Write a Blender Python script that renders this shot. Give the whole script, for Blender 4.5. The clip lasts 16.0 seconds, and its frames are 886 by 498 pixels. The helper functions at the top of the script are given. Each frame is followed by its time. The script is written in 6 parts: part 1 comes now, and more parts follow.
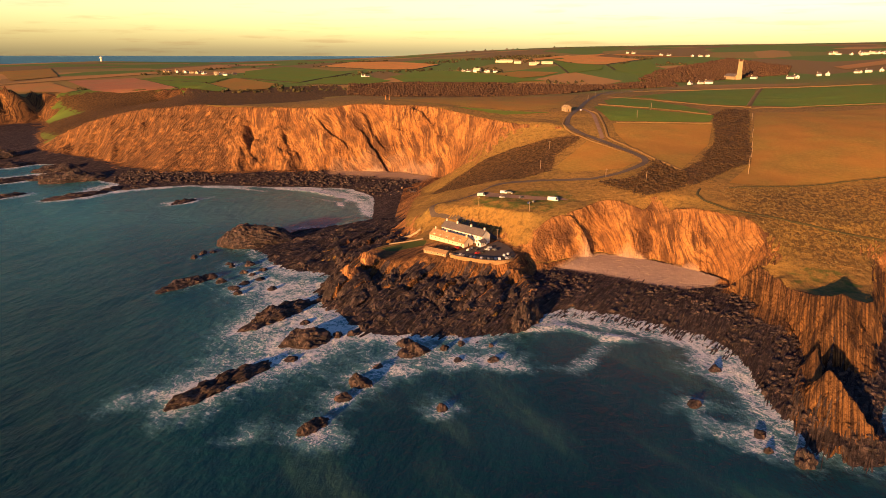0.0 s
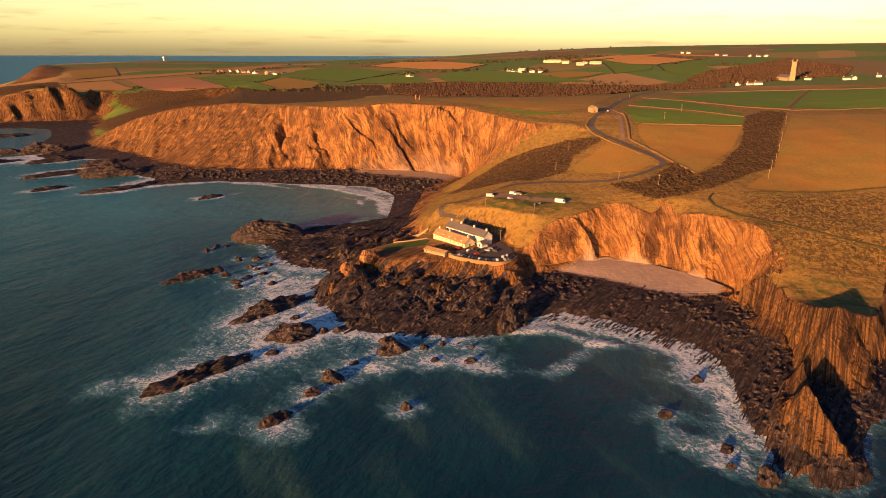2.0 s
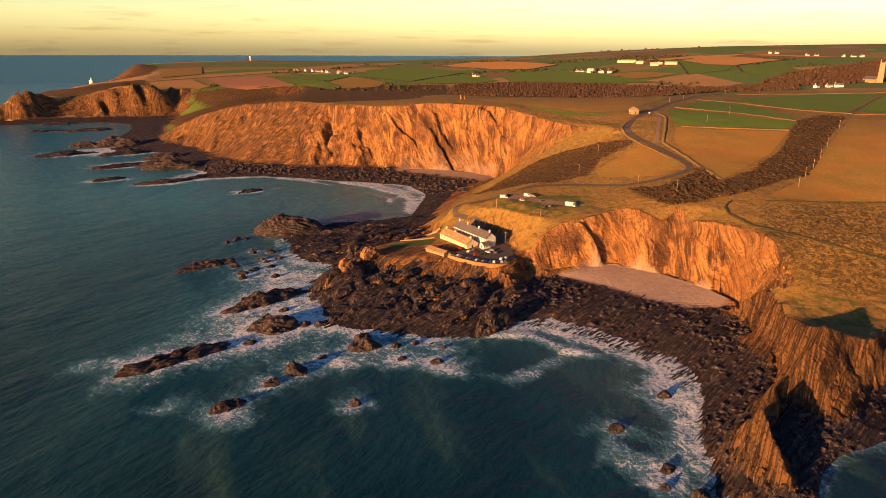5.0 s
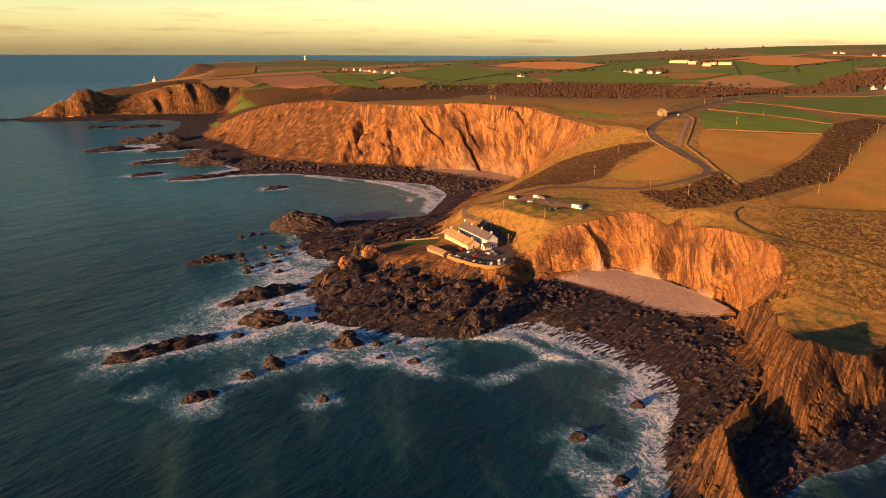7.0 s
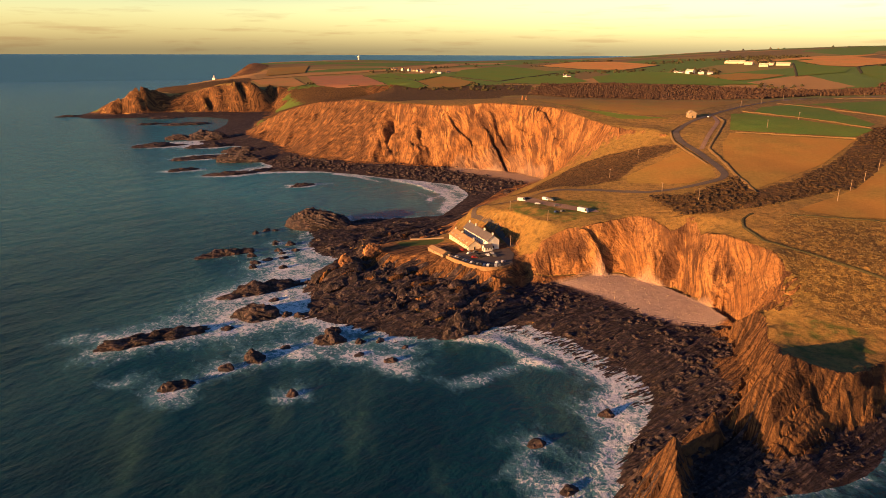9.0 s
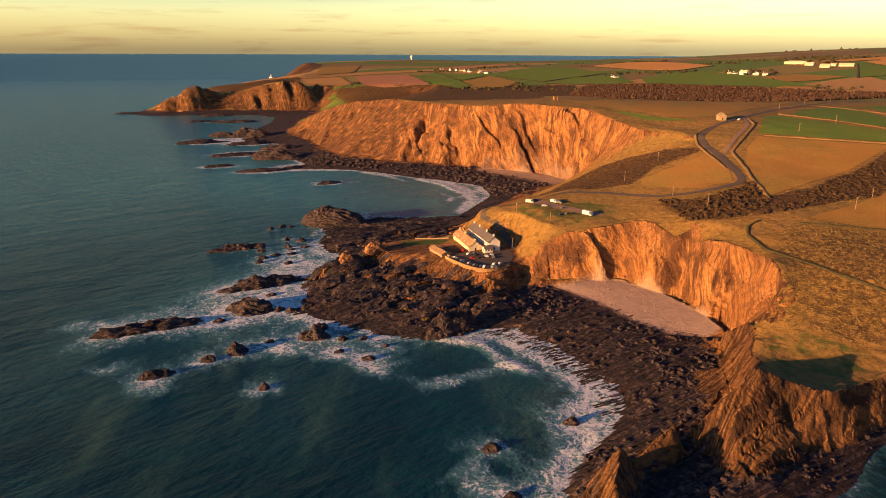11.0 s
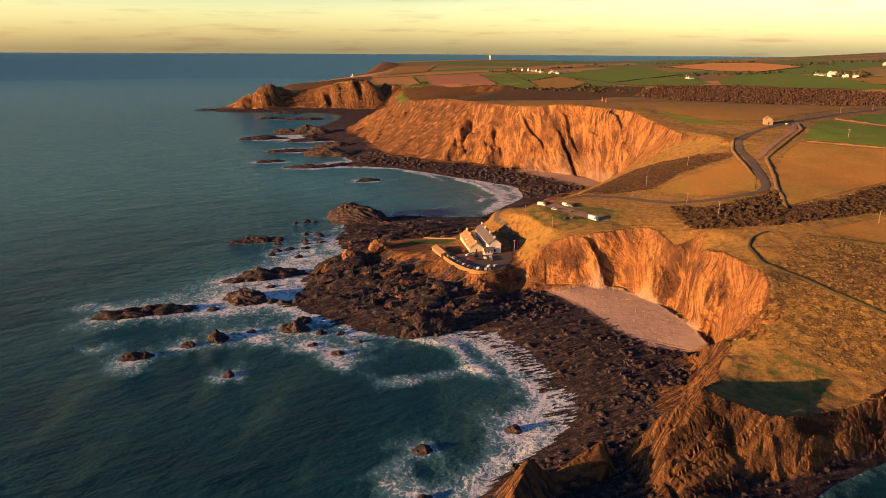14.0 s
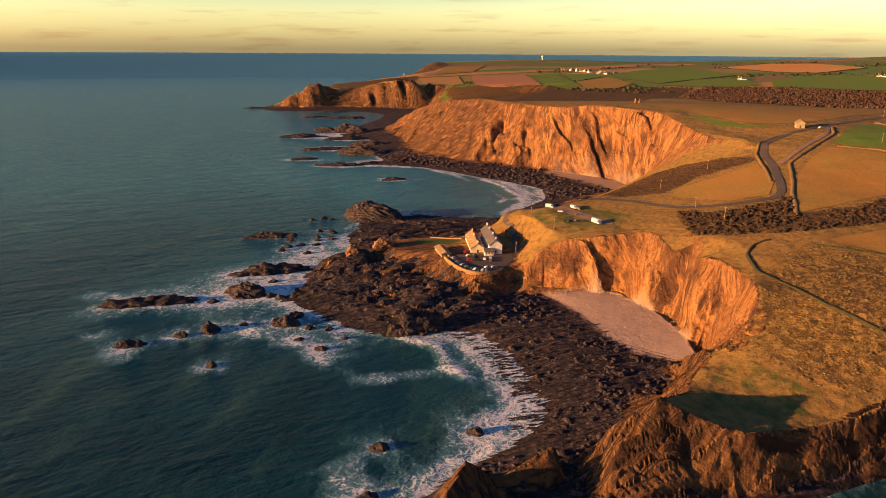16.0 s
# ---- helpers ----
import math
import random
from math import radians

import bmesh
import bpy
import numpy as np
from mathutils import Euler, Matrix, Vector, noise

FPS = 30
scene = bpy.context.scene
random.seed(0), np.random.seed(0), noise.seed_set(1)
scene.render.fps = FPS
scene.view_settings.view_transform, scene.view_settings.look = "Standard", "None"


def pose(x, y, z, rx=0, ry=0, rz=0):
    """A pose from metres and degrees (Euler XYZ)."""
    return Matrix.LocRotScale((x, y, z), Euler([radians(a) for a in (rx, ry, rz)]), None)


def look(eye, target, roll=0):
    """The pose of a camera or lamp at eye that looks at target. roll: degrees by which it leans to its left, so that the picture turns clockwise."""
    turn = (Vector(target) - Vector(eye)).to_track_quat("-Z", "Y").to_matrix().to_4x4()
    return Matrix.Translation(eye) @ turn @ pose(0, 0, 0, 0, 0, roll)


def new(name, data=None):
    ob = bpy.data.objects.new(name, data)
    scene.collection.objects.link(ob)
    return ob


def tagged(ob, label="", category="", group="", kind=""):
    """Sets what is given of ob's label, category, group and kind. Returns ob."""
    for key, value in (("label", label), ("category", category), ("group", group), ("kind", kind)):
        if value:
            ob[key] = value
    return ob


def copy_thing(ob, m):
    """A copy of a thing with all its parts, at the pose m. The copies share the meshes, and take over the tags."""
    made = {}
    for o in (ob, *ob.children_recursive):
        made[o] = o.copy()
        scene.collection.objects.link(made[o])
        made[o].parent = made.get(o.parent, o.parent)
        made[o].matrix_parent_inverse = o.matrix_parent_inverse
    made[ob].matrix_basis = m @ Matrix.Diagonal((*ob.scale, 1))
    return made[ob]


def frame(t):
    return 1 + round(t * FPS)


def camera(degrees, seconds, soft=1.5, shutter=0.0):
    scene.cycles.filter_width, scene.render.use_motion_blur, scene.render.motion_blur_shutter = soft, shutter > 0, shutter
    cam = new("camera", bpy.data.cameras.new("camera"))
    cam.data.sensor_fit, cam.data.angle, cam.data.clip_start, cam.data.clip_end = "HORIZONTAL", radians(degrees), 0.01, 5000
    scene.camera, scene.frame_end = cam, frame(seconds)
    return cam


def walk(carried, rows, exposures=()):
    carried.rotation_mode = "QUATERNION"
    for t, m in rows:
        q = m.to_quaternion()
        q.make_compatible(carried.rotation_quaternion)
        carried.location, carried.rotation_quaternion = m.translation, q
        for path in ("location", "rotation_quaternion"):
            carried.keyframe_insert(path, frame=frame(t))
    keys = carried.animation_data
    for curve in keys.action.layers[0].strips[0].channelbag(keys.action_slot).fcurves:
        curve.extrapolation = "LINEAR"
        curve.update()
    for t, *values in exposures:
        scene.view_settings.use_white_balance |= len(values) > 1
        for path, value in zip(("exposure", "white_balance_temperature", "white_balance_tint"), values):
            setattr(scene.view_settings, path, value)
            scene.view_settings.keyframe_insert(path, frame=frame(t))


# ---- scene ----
cam = camera(68.30, 16.0, soft=0.8)
# seconds, x, y, z, yaw, pitch, roll
ROWS = [
    (0.0, 0.00, 0.00, 150.50, 0.000, -16.768, 0.211),
    (1.0, 19.04, 0.41, 150.51, 2.481, -16.777, 0.210),
    (2.0, 37.81, 1.65, 150.52, 4.945, -16.787, 0.211),
    (3.0, 56.35, 3.74, 150.53, 7.401, -16.797, 0.214),
    (4.0, 74.72, 6.70, 150.55, 9.857, -16.807, 0.218),
    (5.0, 92.93, 10.56, 150.58, 12.318, -16.819, 0.223),
    (6.0, 110.99, 15.29, 150.61, 14.788, -16.830, 0.231),
    (7.0, 128.90, 20.90, 150.64, 17.270, -16.843, 0.239),
    (8.0, 146.64, 27.36, 150.68, 19.766, -16.855, 0.249),
    (9.0, 164.17, 34.63, 150.73, 22.273, -16.869, 0.261),
    (10.0, 181.44, 42.67, 150.78, 24.790, -16.882, 0.275),
    (11.0, 198.40, 51.42, 150.83, 27.313, -16.897, 0.289),
    (12.0, 214.97, 60.82, 150.89, 29.836, -16.912, 0.306),
    (13.0, 231.06, 70.79, 150.96, 32.353, -16.927, 0.324),
    (14.0, 246.56, 81.23, 151.03, 34.854, -16.943, 0.343),
    (15.0, 261.36, 92.06, 151.10, 37.330, -16.959, 0.364),
    (16.0, 275.31, 103.15, 151.18, 39.768, -16.976, 0.387),
]
walk(cam, [(t, pose(x, y, z, 90 + pitch, 0, yaw) @ pose(0, 0, 0, 0, 0, roll)) for t, x, y, z, yaw, pitch, roll in ROWS],
     ((0.0, 1.07, 6500, 10), (16.0, 1.07, 6150, 10)))

# ---------------------------------------------------------------- sky, sun and exposure
SUN_FROM = Vector((-0.54, -0.84, 0.145)).normalized()
world = bpy.data.worlds.new("sky")
scene.world = world
world.use_nodes = True
wn = world.node_tree
wn.nodes.clear()


sky = wn.nodes.new("ShaderNodeTexSky")
sky.sky_type, sky.sun_disc = "NISHITA", False
sky.sun_elevation, sky.sun_rotation = math.asin(SUN_FROM.z), math.atan2(SUN_FROM.x, SUN_FROM.y)
sky.air_density, sky.dust_density, sky.ozone_density = 1.0, 1.2, 1.5
coord = wn.nodes.new("ShaderNodeTexCoord")
split = wn.nodes.new("ShaderNodeSeparateXYZ")
wn.links.new(coord.outputs["Generated"], split.inputs[0])
# warm evening haze low in the sky
low = wn.nodes.new("ShaderNodeMapRange")
low.interpolation_type = "SMOOTHSTEP"
low.inputs[1].default_value, low.inputs[2].default_value, low.inputs[3].default_value, low.inputs[4].default_value = 0.045, 0.13, 1.0, 0.0
wn.links.new(split.outputs[2], low.inputs[0])
haze = wn.nodes.new("ShaderNodeMix")
haze.data_type, haze.blend_type = "RGBA", "MULTIPLY"
haze.inputs[7].default_value = (4.9, 4.25, 3.15, 1)
wn.links.new(low.outputs[0], haze.inputs[0])
wn.links.new(sky.outputs[0], haze.inputs[6])
# the haze is thinner out to sea than over the land
side = wn.nodes.new("ShaderNodeMapRange")
side.inputs[1].default_value, side.inputs[2].default_value, side.inputs[3].default_value, side.inputs[4].default_value = -0.95, 0.35, 0.92, 1.04
wn.links.new(split.outputs[0], side.inputs[0])
spread = wn.nodes.new("ShaderNodeVectorMath")
spread.operation = "SCALE"
# clear blue overhead
high = wn.nodes.new("ShaderNodeMix")
high.data_type, high.blend_type = "RGBA", "MULTIPLY"
lift = wn.nodes.new("ShaderNodeMapRange")
lift.inputs[1].default_value, lift.inputs[2].default_value = 0.08, 0.35
wn.links.new(split.outputs[2], lift.inputs[0])
wn.links.new(lift.outputs[0], high.inputs[0])
wn.links.new(haze.outputs[2], high.inputs[6])
high.inputs[7].default_value = (0.62, 0.92, 1.45, 1)
wn.links.new(high.outputs[2], spread.inputs[0])
wn.links.new(side.outputs[0], spread.inputs["Scale"])
# thin bars of cloud near the horizon
stretch = wn.nodes.new("ShaderNodeMapping")
stretch.inputs["Scale"].default_value = (5, 5, 60)
wn.links.new(coord.outputs["Generated"], stretch.inputs[0])
cloud = wn.nodes.new("ShaderNodeTexNoise")
cloud.inputs["Scale"].default_value, cloud.inputs["Detail"].default_value, cloud.inputs["Roughness"].default_value = 1.6, 6, 0.6
wn.links.new(stretch.outputs[0], cloud.inputs["Vector"])
bars = wn.nodes.new("ShaderNodeMapRange")
bars.inputs[1].default_value, bars.inputs[2].default_value, bars.inputs[3].default_value, bars.inputs[4].default_value = 0.54, 0.68, 0.0, 0.75
wn.links.new(cloud.outputs[0], bars.inputs[0])
cover = wn.nodes.new("ShaderNodeMath")
cover.operation = "MULTIPLY"
wn.links.new(bars.outputs[0], cover.inputs[0])
wn.links.new(low.outputs[0], cover.inputs[1])
veil = wn.nodes.new("ShaderNodeMix")
veil.data_type, veil.blend_type = "RGBA", "MULTIPLY"
veil.inputs[7].default_value = (0.82, 0.72, 0.72, 1)
wn.links.new(cover.outputs[0], veil.inputs[0])
wn.links.new(spread.outputs[0], veil.inputs[6])
# a greyer bank of haze along the horizon
bank = wn.nodes.new("ShaderNodeMapRange")
bank.interpolation_type = "SMOOTHSTEP"
bank.inputs[1].default_value, bank.inputs[2].default_value, bank.inputs[3].default_value, bank.inputs[4].default_value = -0.005, 0.05, 1.0, 0.0
wn.links.new(split.outputs[2], bank.inputs[0])
grey = wn.nodes.new("ShaderNodeMix")
grey.data_type, grey.blend_type = "RGBA", "MULTIPLY"
grey.inputs[7].default_value = (0.90, 0.94, 1.12, 1)
wn.links.new(bank.outputs[0], grey.inputs[0])
wn.links.new(veil.outputs[2], grey.inputs[6])
back = wn.nodes.new("ShaderNodeBackground")
back.inputs["Strength"].default_value = 0.043
wout = wn.nodes.new("ShaderNodeOutputWorld")
wn.links.new(grey.outputs[2], back.inputs[0])
wn.links.new(back.outputs[0], wout.inputs[0])
sun = new("sun", bpy.data.lights.new("sun", "SUN"))
sun.data.energy, sun.data.angle, sun.data.color = 5.6, radians(0.6), (1.0, 0.475, 0.165)
sun.matrix_world = look(SUN_FROM * 100, (0, 0, 0))

# ---------------------------------------------------------------- materials
class Shade:
    """A small builder of node materials."""

    def __init__(self, name, rough=0.9, spec=0.3):
        self.m = bpy.data.materials.new(name)
        self.m.use_nodes = True
        self.t = self.m.node_tree
        self.b = self.t.nodes["Principled BSDF"]
        self.b.inputs["Roughness"].default_value = rough
        self.b.inputs["Specular IOR Level"].default_value = spec
        self.pos = self.t.nodes.new("ShaderNodeNewGeometry").outputs["Position"]

    def put(self, socket, value):
        if isinstance(value, bpy.types.NodeSocket):
            self.t.links.new(value, socket)
        elif value is not None:
            socket.default_value = (*value, 1) if isinstance(value, tuple) and len(value) == 3 and socket.type == "RGBA" else value

    def math(self, op, a, b=0.0, c=0.0, clamp=False):
        n = self.t.nodes.new("ShaderNodeMath")
        n.operation, n.use_clamp = op, clamp
        for s, v in zip(n.inputs, (a, b, c)):
            self.put(s, v)
        return n.outputs[0]

    def ramp(self, v, a, b, lo=0.0, hi=1.0):
        n = self.t.nodes.new("ShaderNodeMapRange")
        n.interpolation_type = "SMOOTHSTEP"
        for k, x in enumerate((v, a, b, lo, hi)):
            self.put(n.inputs[k], x)
        return n.outputs[0]

    def mix(self, f, a, b, blend="MIX"):
        n = self.t.nodes.new("ShaderNodeMix")
        n.data_type, n.blend_type = "RGBA", blend
        self.put(n.inputs[0], f), self.put(n.inputs[6], a), self.put(n.inputs[7], b)
        return n.outputs[2]

    def at(self, scale, vec=None, turn=0.0, dip=0.0):
        """Coordinates turned about z (and then tipped about the new y), then scaled."""
        r = self.t.nodes.new("ShaderNodeMapping")
        self.put(r.inputs["Vector"], vec or self.pos)
        r.inputs["Rotation"].default_value = (0, 0, turn)
        q = self.t.nodes.new("ShaderNodeMapping")
        self.put(q.inputs["Vector"], r.outputs[0])
        q.inputs["Rotation"].default_value = (0, dip, 0)
        n = self.t.nodes.new("ShaderNodeMapping")
        self.put(n.inputs["Vector"], q.outputs[0])
        n.inputs["Scale"].default_value = scale
        return n.outputs[0]

    def folded(self, size, amount):
        """Positions pushed about by broad folds."""
        n = self.t.nodes.new("ShaderNodeTexNoise")
        self.put(n.inputs["Vector"], self.pos)
        n.inputs["Scale"].default_value, n.inputs["Detail"].default_value = 1.0 / size, 2
        m = self.t.nodes.new("ShaderNodeVectorMath")
        m.operation = "MULTIPLY_ADD"
        self.put(m.inputs[0], n.outputs["Color"])
        m.inputs[1].default_value = (amount, amount, amount)
        self.put(m.inputs[2], self.pos)
        return m.outputs[0]

    def noise(self, scale, detail=4, rough=0.55, vec=None, distort=0.0):
        n = self.t.nodes.new("ShaderNodeTexNoise")
        self.put(n.inputs["Vector"], vec or self.pos)
        n.inputs["Scale"].default_value, n.inputs["Detail"].default_value = scale, detail
        n.inputs["Roughness"].default_value, n.inputs["Distortion"].default_value = rough, distort
        return n.outputs[0]

    def cells(self, scale, vec=None, feature="F1", out=0):
        n = self.t.nodes.new("ShaderNodeTexVoronoi")
        n.feature = feature
        self.put(n.inputs["Vector"], vec or self.pos)
        n.inputs["Scale"].default_value = scale
        return n.outputs[out]

    def dot(self, v):
        n = self.t.nodes.new("ShaderNodeVectorMath")
        n.operation = "DOT_PRODUCT"
        self.put(n.inputs[0], self.pos)
        n.inputs[1].default_value = v
        return n.outputs["Value"]

    def field(self, name):
        n = self.t.nodes.new("ShaderNodeAttribute")
        n.attribute_name = name
        return n.outputs["Fac"]

    def any(self):
        return self.t.nodes.new("ShaderNodeObjectInfo").outputs["Random"]

    def bump(self, h, dist, strength=1.0, after=None):
        n = self.t.nodes.new("ShaderNodeBump")
        n.inputs["Strength"].default_value, n.inputs["Distance"].default_value = strength, dist
        self.put(n.inputs["Height"], h)
        if after is not None:
            self.put(n.inputs["Normal"], after)
        return n.outputs[0]

    def done(self, colour, normal=None, rough=None):
        self.put(self.b.inputs["Base Color"], colour)
        if normal is not None:
            self.put(self.b.inputs["Normal"], normal)
        if rough is not None:
            self.put(self.b.inputs["Roughness"], rough)
        return self.m


def rock_look(s):
    """Steep beds of sandstone and shale: a colour, a height and a grain."""
    folds = s.folded(80.0, 42.0)
    beds = s.noise(0.42, 5, 0.62, s.at((1.0, 0.11, 0.18), folds, 0.593, 0.55))
    thick = s.noise(0.13, 3, 0.5, s.at((1.0, 0.12, 0.16), folds, 0.593, 0.55))
    grain = s.noise(0.35, 8, 0.7)
    big = s.noise(0.045, 4)
    pale = s.mix(s.ramp(big, 0.35, 0.65), (0.38, 0.172, 0.059), (0.53, 0.262, 0.092))
    shale = s.ramp(s.noise(0.03, 4, 0.6), 0.36, 0.6, 0.3, 1.0)
    dark = s.math("MULTIPLY", s.ramp(s.math("ADD", s.math("MULTIPLY", beds, 0.45), s.math("MULTIPLY", thick, 0.55)), 0.56, 0.45), shale)
    col = s.mix(dark, pale, (0.10, 0.048, 0.028))
    strata = s.noise(0.8, 3, 0.6, s.at((1.0, 0.05, 0.09), folds, 0.593, 0.7))
    col = s.mix(s.ramp(strata, 0.40, 0.50, 0.6, 0.0), col, (0.11, 0.055, 0.032))
    col = s.mix(s.ramp(grain, 0.38, 0.52, 0.45, 0.0), col, (0.12, 0.065, 0.04))
    height = s.math("ADD", s.math("ADD", s.math("ADD", s.math("MULTIPLY", strata, 1.2), s.math("MULTIPLY", beds, 2.4)), s.math("MULTIPLY", thick, 2.0)), s.math("SUBTRACT", s.math("MULTIPLY", grain, 2.2), 3.3))
    return col, height, grain


def land_material():
    s = Shade("land", 0.95, 0.15)
    rock, rock_h, grain = rock_look(s)
    fine, mid, big = s.noise(1.3, 5, 0.6), s.noise(0.12, 4, 0.55), s.noise(0.018, 4, 0.5)
    turf = s.mix(s.ramp(big, 0.38, 0.62), (0.33, 0.19, 0.052), (0.27, 0.172, 0.047))
    turf = s.mix(s.ramp(mid, 0.4, 0.66, 0.0, 0.8), turf, (0.31, 0.185, 0.055))
    turf = s.mix(s.ramp(fine, 0.45, 0.75, 0.0, 0.55), turf, (0.085, 0.07, 0.024))
    turf = s.mix(s.ramp(s.noise(0.28, 7, 0.72), 0.47, 0.6, 0.0, 0.62), turf, (0.11, 0.078, 0.028))
    heath = s.math("MULTIPLY", s.ramp(s.noise(0.42, 5, 0.65, s.at((1.0, 0.6, 1.0), turn=0.5)), 0.42, 0.57), s.field("heath"))
    turf = s.mix(s.math("MULTIPLY", heath, 0.85), turf, (0.085, 0.052, 0.022))
    scrub = s.mix(s.ramp(s.noise(0.3, 5, 0.6), 0.38, 0.62), (0.065, 0.042, 0.02), (0.15, 0.085, 0.035))
    plot = s.cells(0.0052, s.at((1.0, 0.55, 0.0), turn=0.4), out=1)
    far_tone = s.mix(s.ramp(plot, 0.40, 0.43), (0.13, 0.20, 0.04), (0.27, 0.20, 0.06))
    far_tone = s.mix(s.ramp(plot, 0.52, 0.55), far_tone, (0.42, 0.24, 0.085))
    far_tone = s.mix(s.ramp(plot, 0.64, 0.67), far_tone, (0.22, 0.15, 0.06))
    turf = s.mix(s.field("far"), turf, far_tone)
    wet = s.mix(s.ramp(s.noise(0.22, 5, 0.65), 0.36, 0.62), (0.038, 0.035, 0.05), (0.135, 0.098, 0.10))
    lines = s.noise(0.75, 4, 0.6, s.at((1.0, 0.035, 0.3), s.folded(40.0, 5.0), 0.593))
    wet = s.mix(s.ramp(lines, 0.42, 0.58, 0.8, 0.0), wet, (0.016, 0.012, 0.017))
    wet = s.mix(s.ramp(grain, 0.42, 0.6, 0.6, 0.0), wet, (0.018, 0.014, 0.018))
    stone = s.mix(s.ramp(s.noise(2.4, 4, 0.7), 0.35, 0.65), (0.36, 0.255, 0.205), (0.46, 0.335, 0.265))
    stone = s.mix(s.ramp(mid, 0.42, 0.62, 0.0, 0.5), stone, (0.32, 0.24, 0.205))
    edge = s.math("MULTIPLY", s.math("SUBTRACT", mid, 0.5), 0.9)
    pick = lambda name: s.ramp(s.math("ADD", s.field(name), edge), 0.36, 0.64)
    col = s.mix(pick("scrub"), turf, scrub)
    col = s.mix(pick("rock"), col, rock)
    shale = s.mix(s.ramp(s.noise(1.1, 3, 0.6, s.at((1.0, 0.014, 0.03), s.folded(40.0, 1.2), 0.593, 0.22)), 0.42, 0.58), (0.068, 0.037, 0.022), (0.235, 0.12, 0.05))
    col = s.mix(s.math("MULTIPLY", pick("shale"), pick("rock")), col, s.mix(s.ramp(grain, 0.38, 0.55, 0.45, 0.0), shale, (0.07, 0.04, 0.028)))
    col = s.mix(pick("lawn"), col, s.mix(fine, (0.06, 0.095, 0.02), (0.11, 0.125, 0.03)))
    col = s.mix(pick("wet"), col, wet)
    col = s.mix(s.field("shingle"), col, stone)
    rough_h = s.math("ADD", s.math("MULTIPLY", rock_h, s.math("MAXIMUM", s.field("rock"), s.math("MULTIPLY", s.field("wet"), 0.9))),
                     s.math("MULTIPLY", s.math("SUBTRACT", s.math("ADD", fine, s.math("MULTIPLY", s.noise(0.3, 4), 2.0)), 1.5), s.math("ADD", 0.2, s.math("MULTIPLY", s.field("scrub"), 1.0))))
    return s.done(col, s.bump(rough_h, 1.3))


def water_material():
    s = Shade("sea_water", 0.3, 0.4)
    s.b.inputs["IOR"].default_value = 1.33
    swell = s.noise(0.05, 3, 0.5, s.at((1.0, 0.35, 1), turn=0.45))
    chop = s.noise(0.22, 5, 0.62, s.at((1.0, 0.5, 1), turn=0.35))
    ripple = s.noise(1.1, 3, 0.6, s.at((1.0, 0.6, 1), turn=0.2))
    h = s.math("ADD", s.math("ADD", s.math("MULTIPLY", swell, 4.0), s.math("MULTIPLY", chop, 2.0)), s.math("MULTIPLY", ripple, 0.5))
    deep = s.mix(s.ramp(s.noise(0.012, 3), 0.35, 0.65), (0.0022, 0.026, 0.035), (0.0052, 0.047, 0.058))
    plume = s.ramp(s.noise(0.035, 4, 0.5, s.at((1.0, 0.22, 1), turn=-0.5)), 0.5, 0.72)
    silt = s.math("MULTIPLY", plume, s.field("silt"))
    deep = s.mix(silt, deep, (0.052, 0.115, 0.08))
    deep = s.mix(s.field("shallow"), deep, (0.11, 0.10, 0.075))
    # pale teal paints sky sheen on bay and distance, milkiness near the quay
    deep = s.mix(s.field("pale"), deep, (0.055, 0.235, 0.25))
    # aerial haze over the far sea, mixed in as a lighter teal
    deep = s.mix(s.field("far_haze"), deep, (0.10, 0.27, 0.30))
    warp = s.folded(9.0, 8.0)
    wide, thin = s.noise(0.11, 5, 0.6, warp), s.noise(0.34, 4, 0.6, warp)
    thread = lambda n, w: s.ramp(s.math("ABSOLUTE", s.math("SUBTRACT", n, 0.5)), 0.0, w, 1.0, 0.0)
    lines = s.math("MAXIMUM", thread(wide, 0.05), s.math("MULTIPLY", thread(thin, 0.07), 0.85))
    dense = s.noise(0.6, 6, 0.7, s.at((1.0, 0.55, 1), warp, -0.6))
    patch = s.noise(0.085, 5, 0.6, distort=1.0)
    streak = s.noise(0.16, 5, 0.65, s.at((1.0, 0.3, 1), turn=-0.9), 0.6)
    cover = s.math("ADD", s.field("foam"), s.math("ADD", s.math("MULTIPLY", s.math("SUBTRACT", patch, 0.5), 1.0), s.math("MULTIPLY", s.math("SUBTRACT", streak, 0.5), 0.7)))
    f = s.ramp(s.math("ADD", s.math("ADD", cover, s.math("MULTIPLY", lines, 0.42)), s.math("MULTIPLY", s.math("SUBTRACT", dense, 0.5), 1.4)), 0.80, 1.24)
    f = s.math("MULTIPLY", f, s.ramp(s.field("foam"), 0.06, 0.3))
    haze = s.ramp(s.math("ADD", cover, s.math("MULTIPLY", s.math("SUBTRACT", dense, 0.5), 0.6)), 0.12, 0.75, 0.0, 0.75)
    haze = s.math("MULTIPLY", haze, s.ramp(s.field("foam"), 0.04, 0.25))
    col = s.mix(haze, deep, (0.14, 0.33, 0.36))
    col = s.mix(f, col, (0.78, 0.80, 0.80))
    rough = s.math("ADD", 0.27, s.math("MULTIPLY", f, 0.55))
    return s.done(col, s.bump(h, 0.75, 0.85), rough)


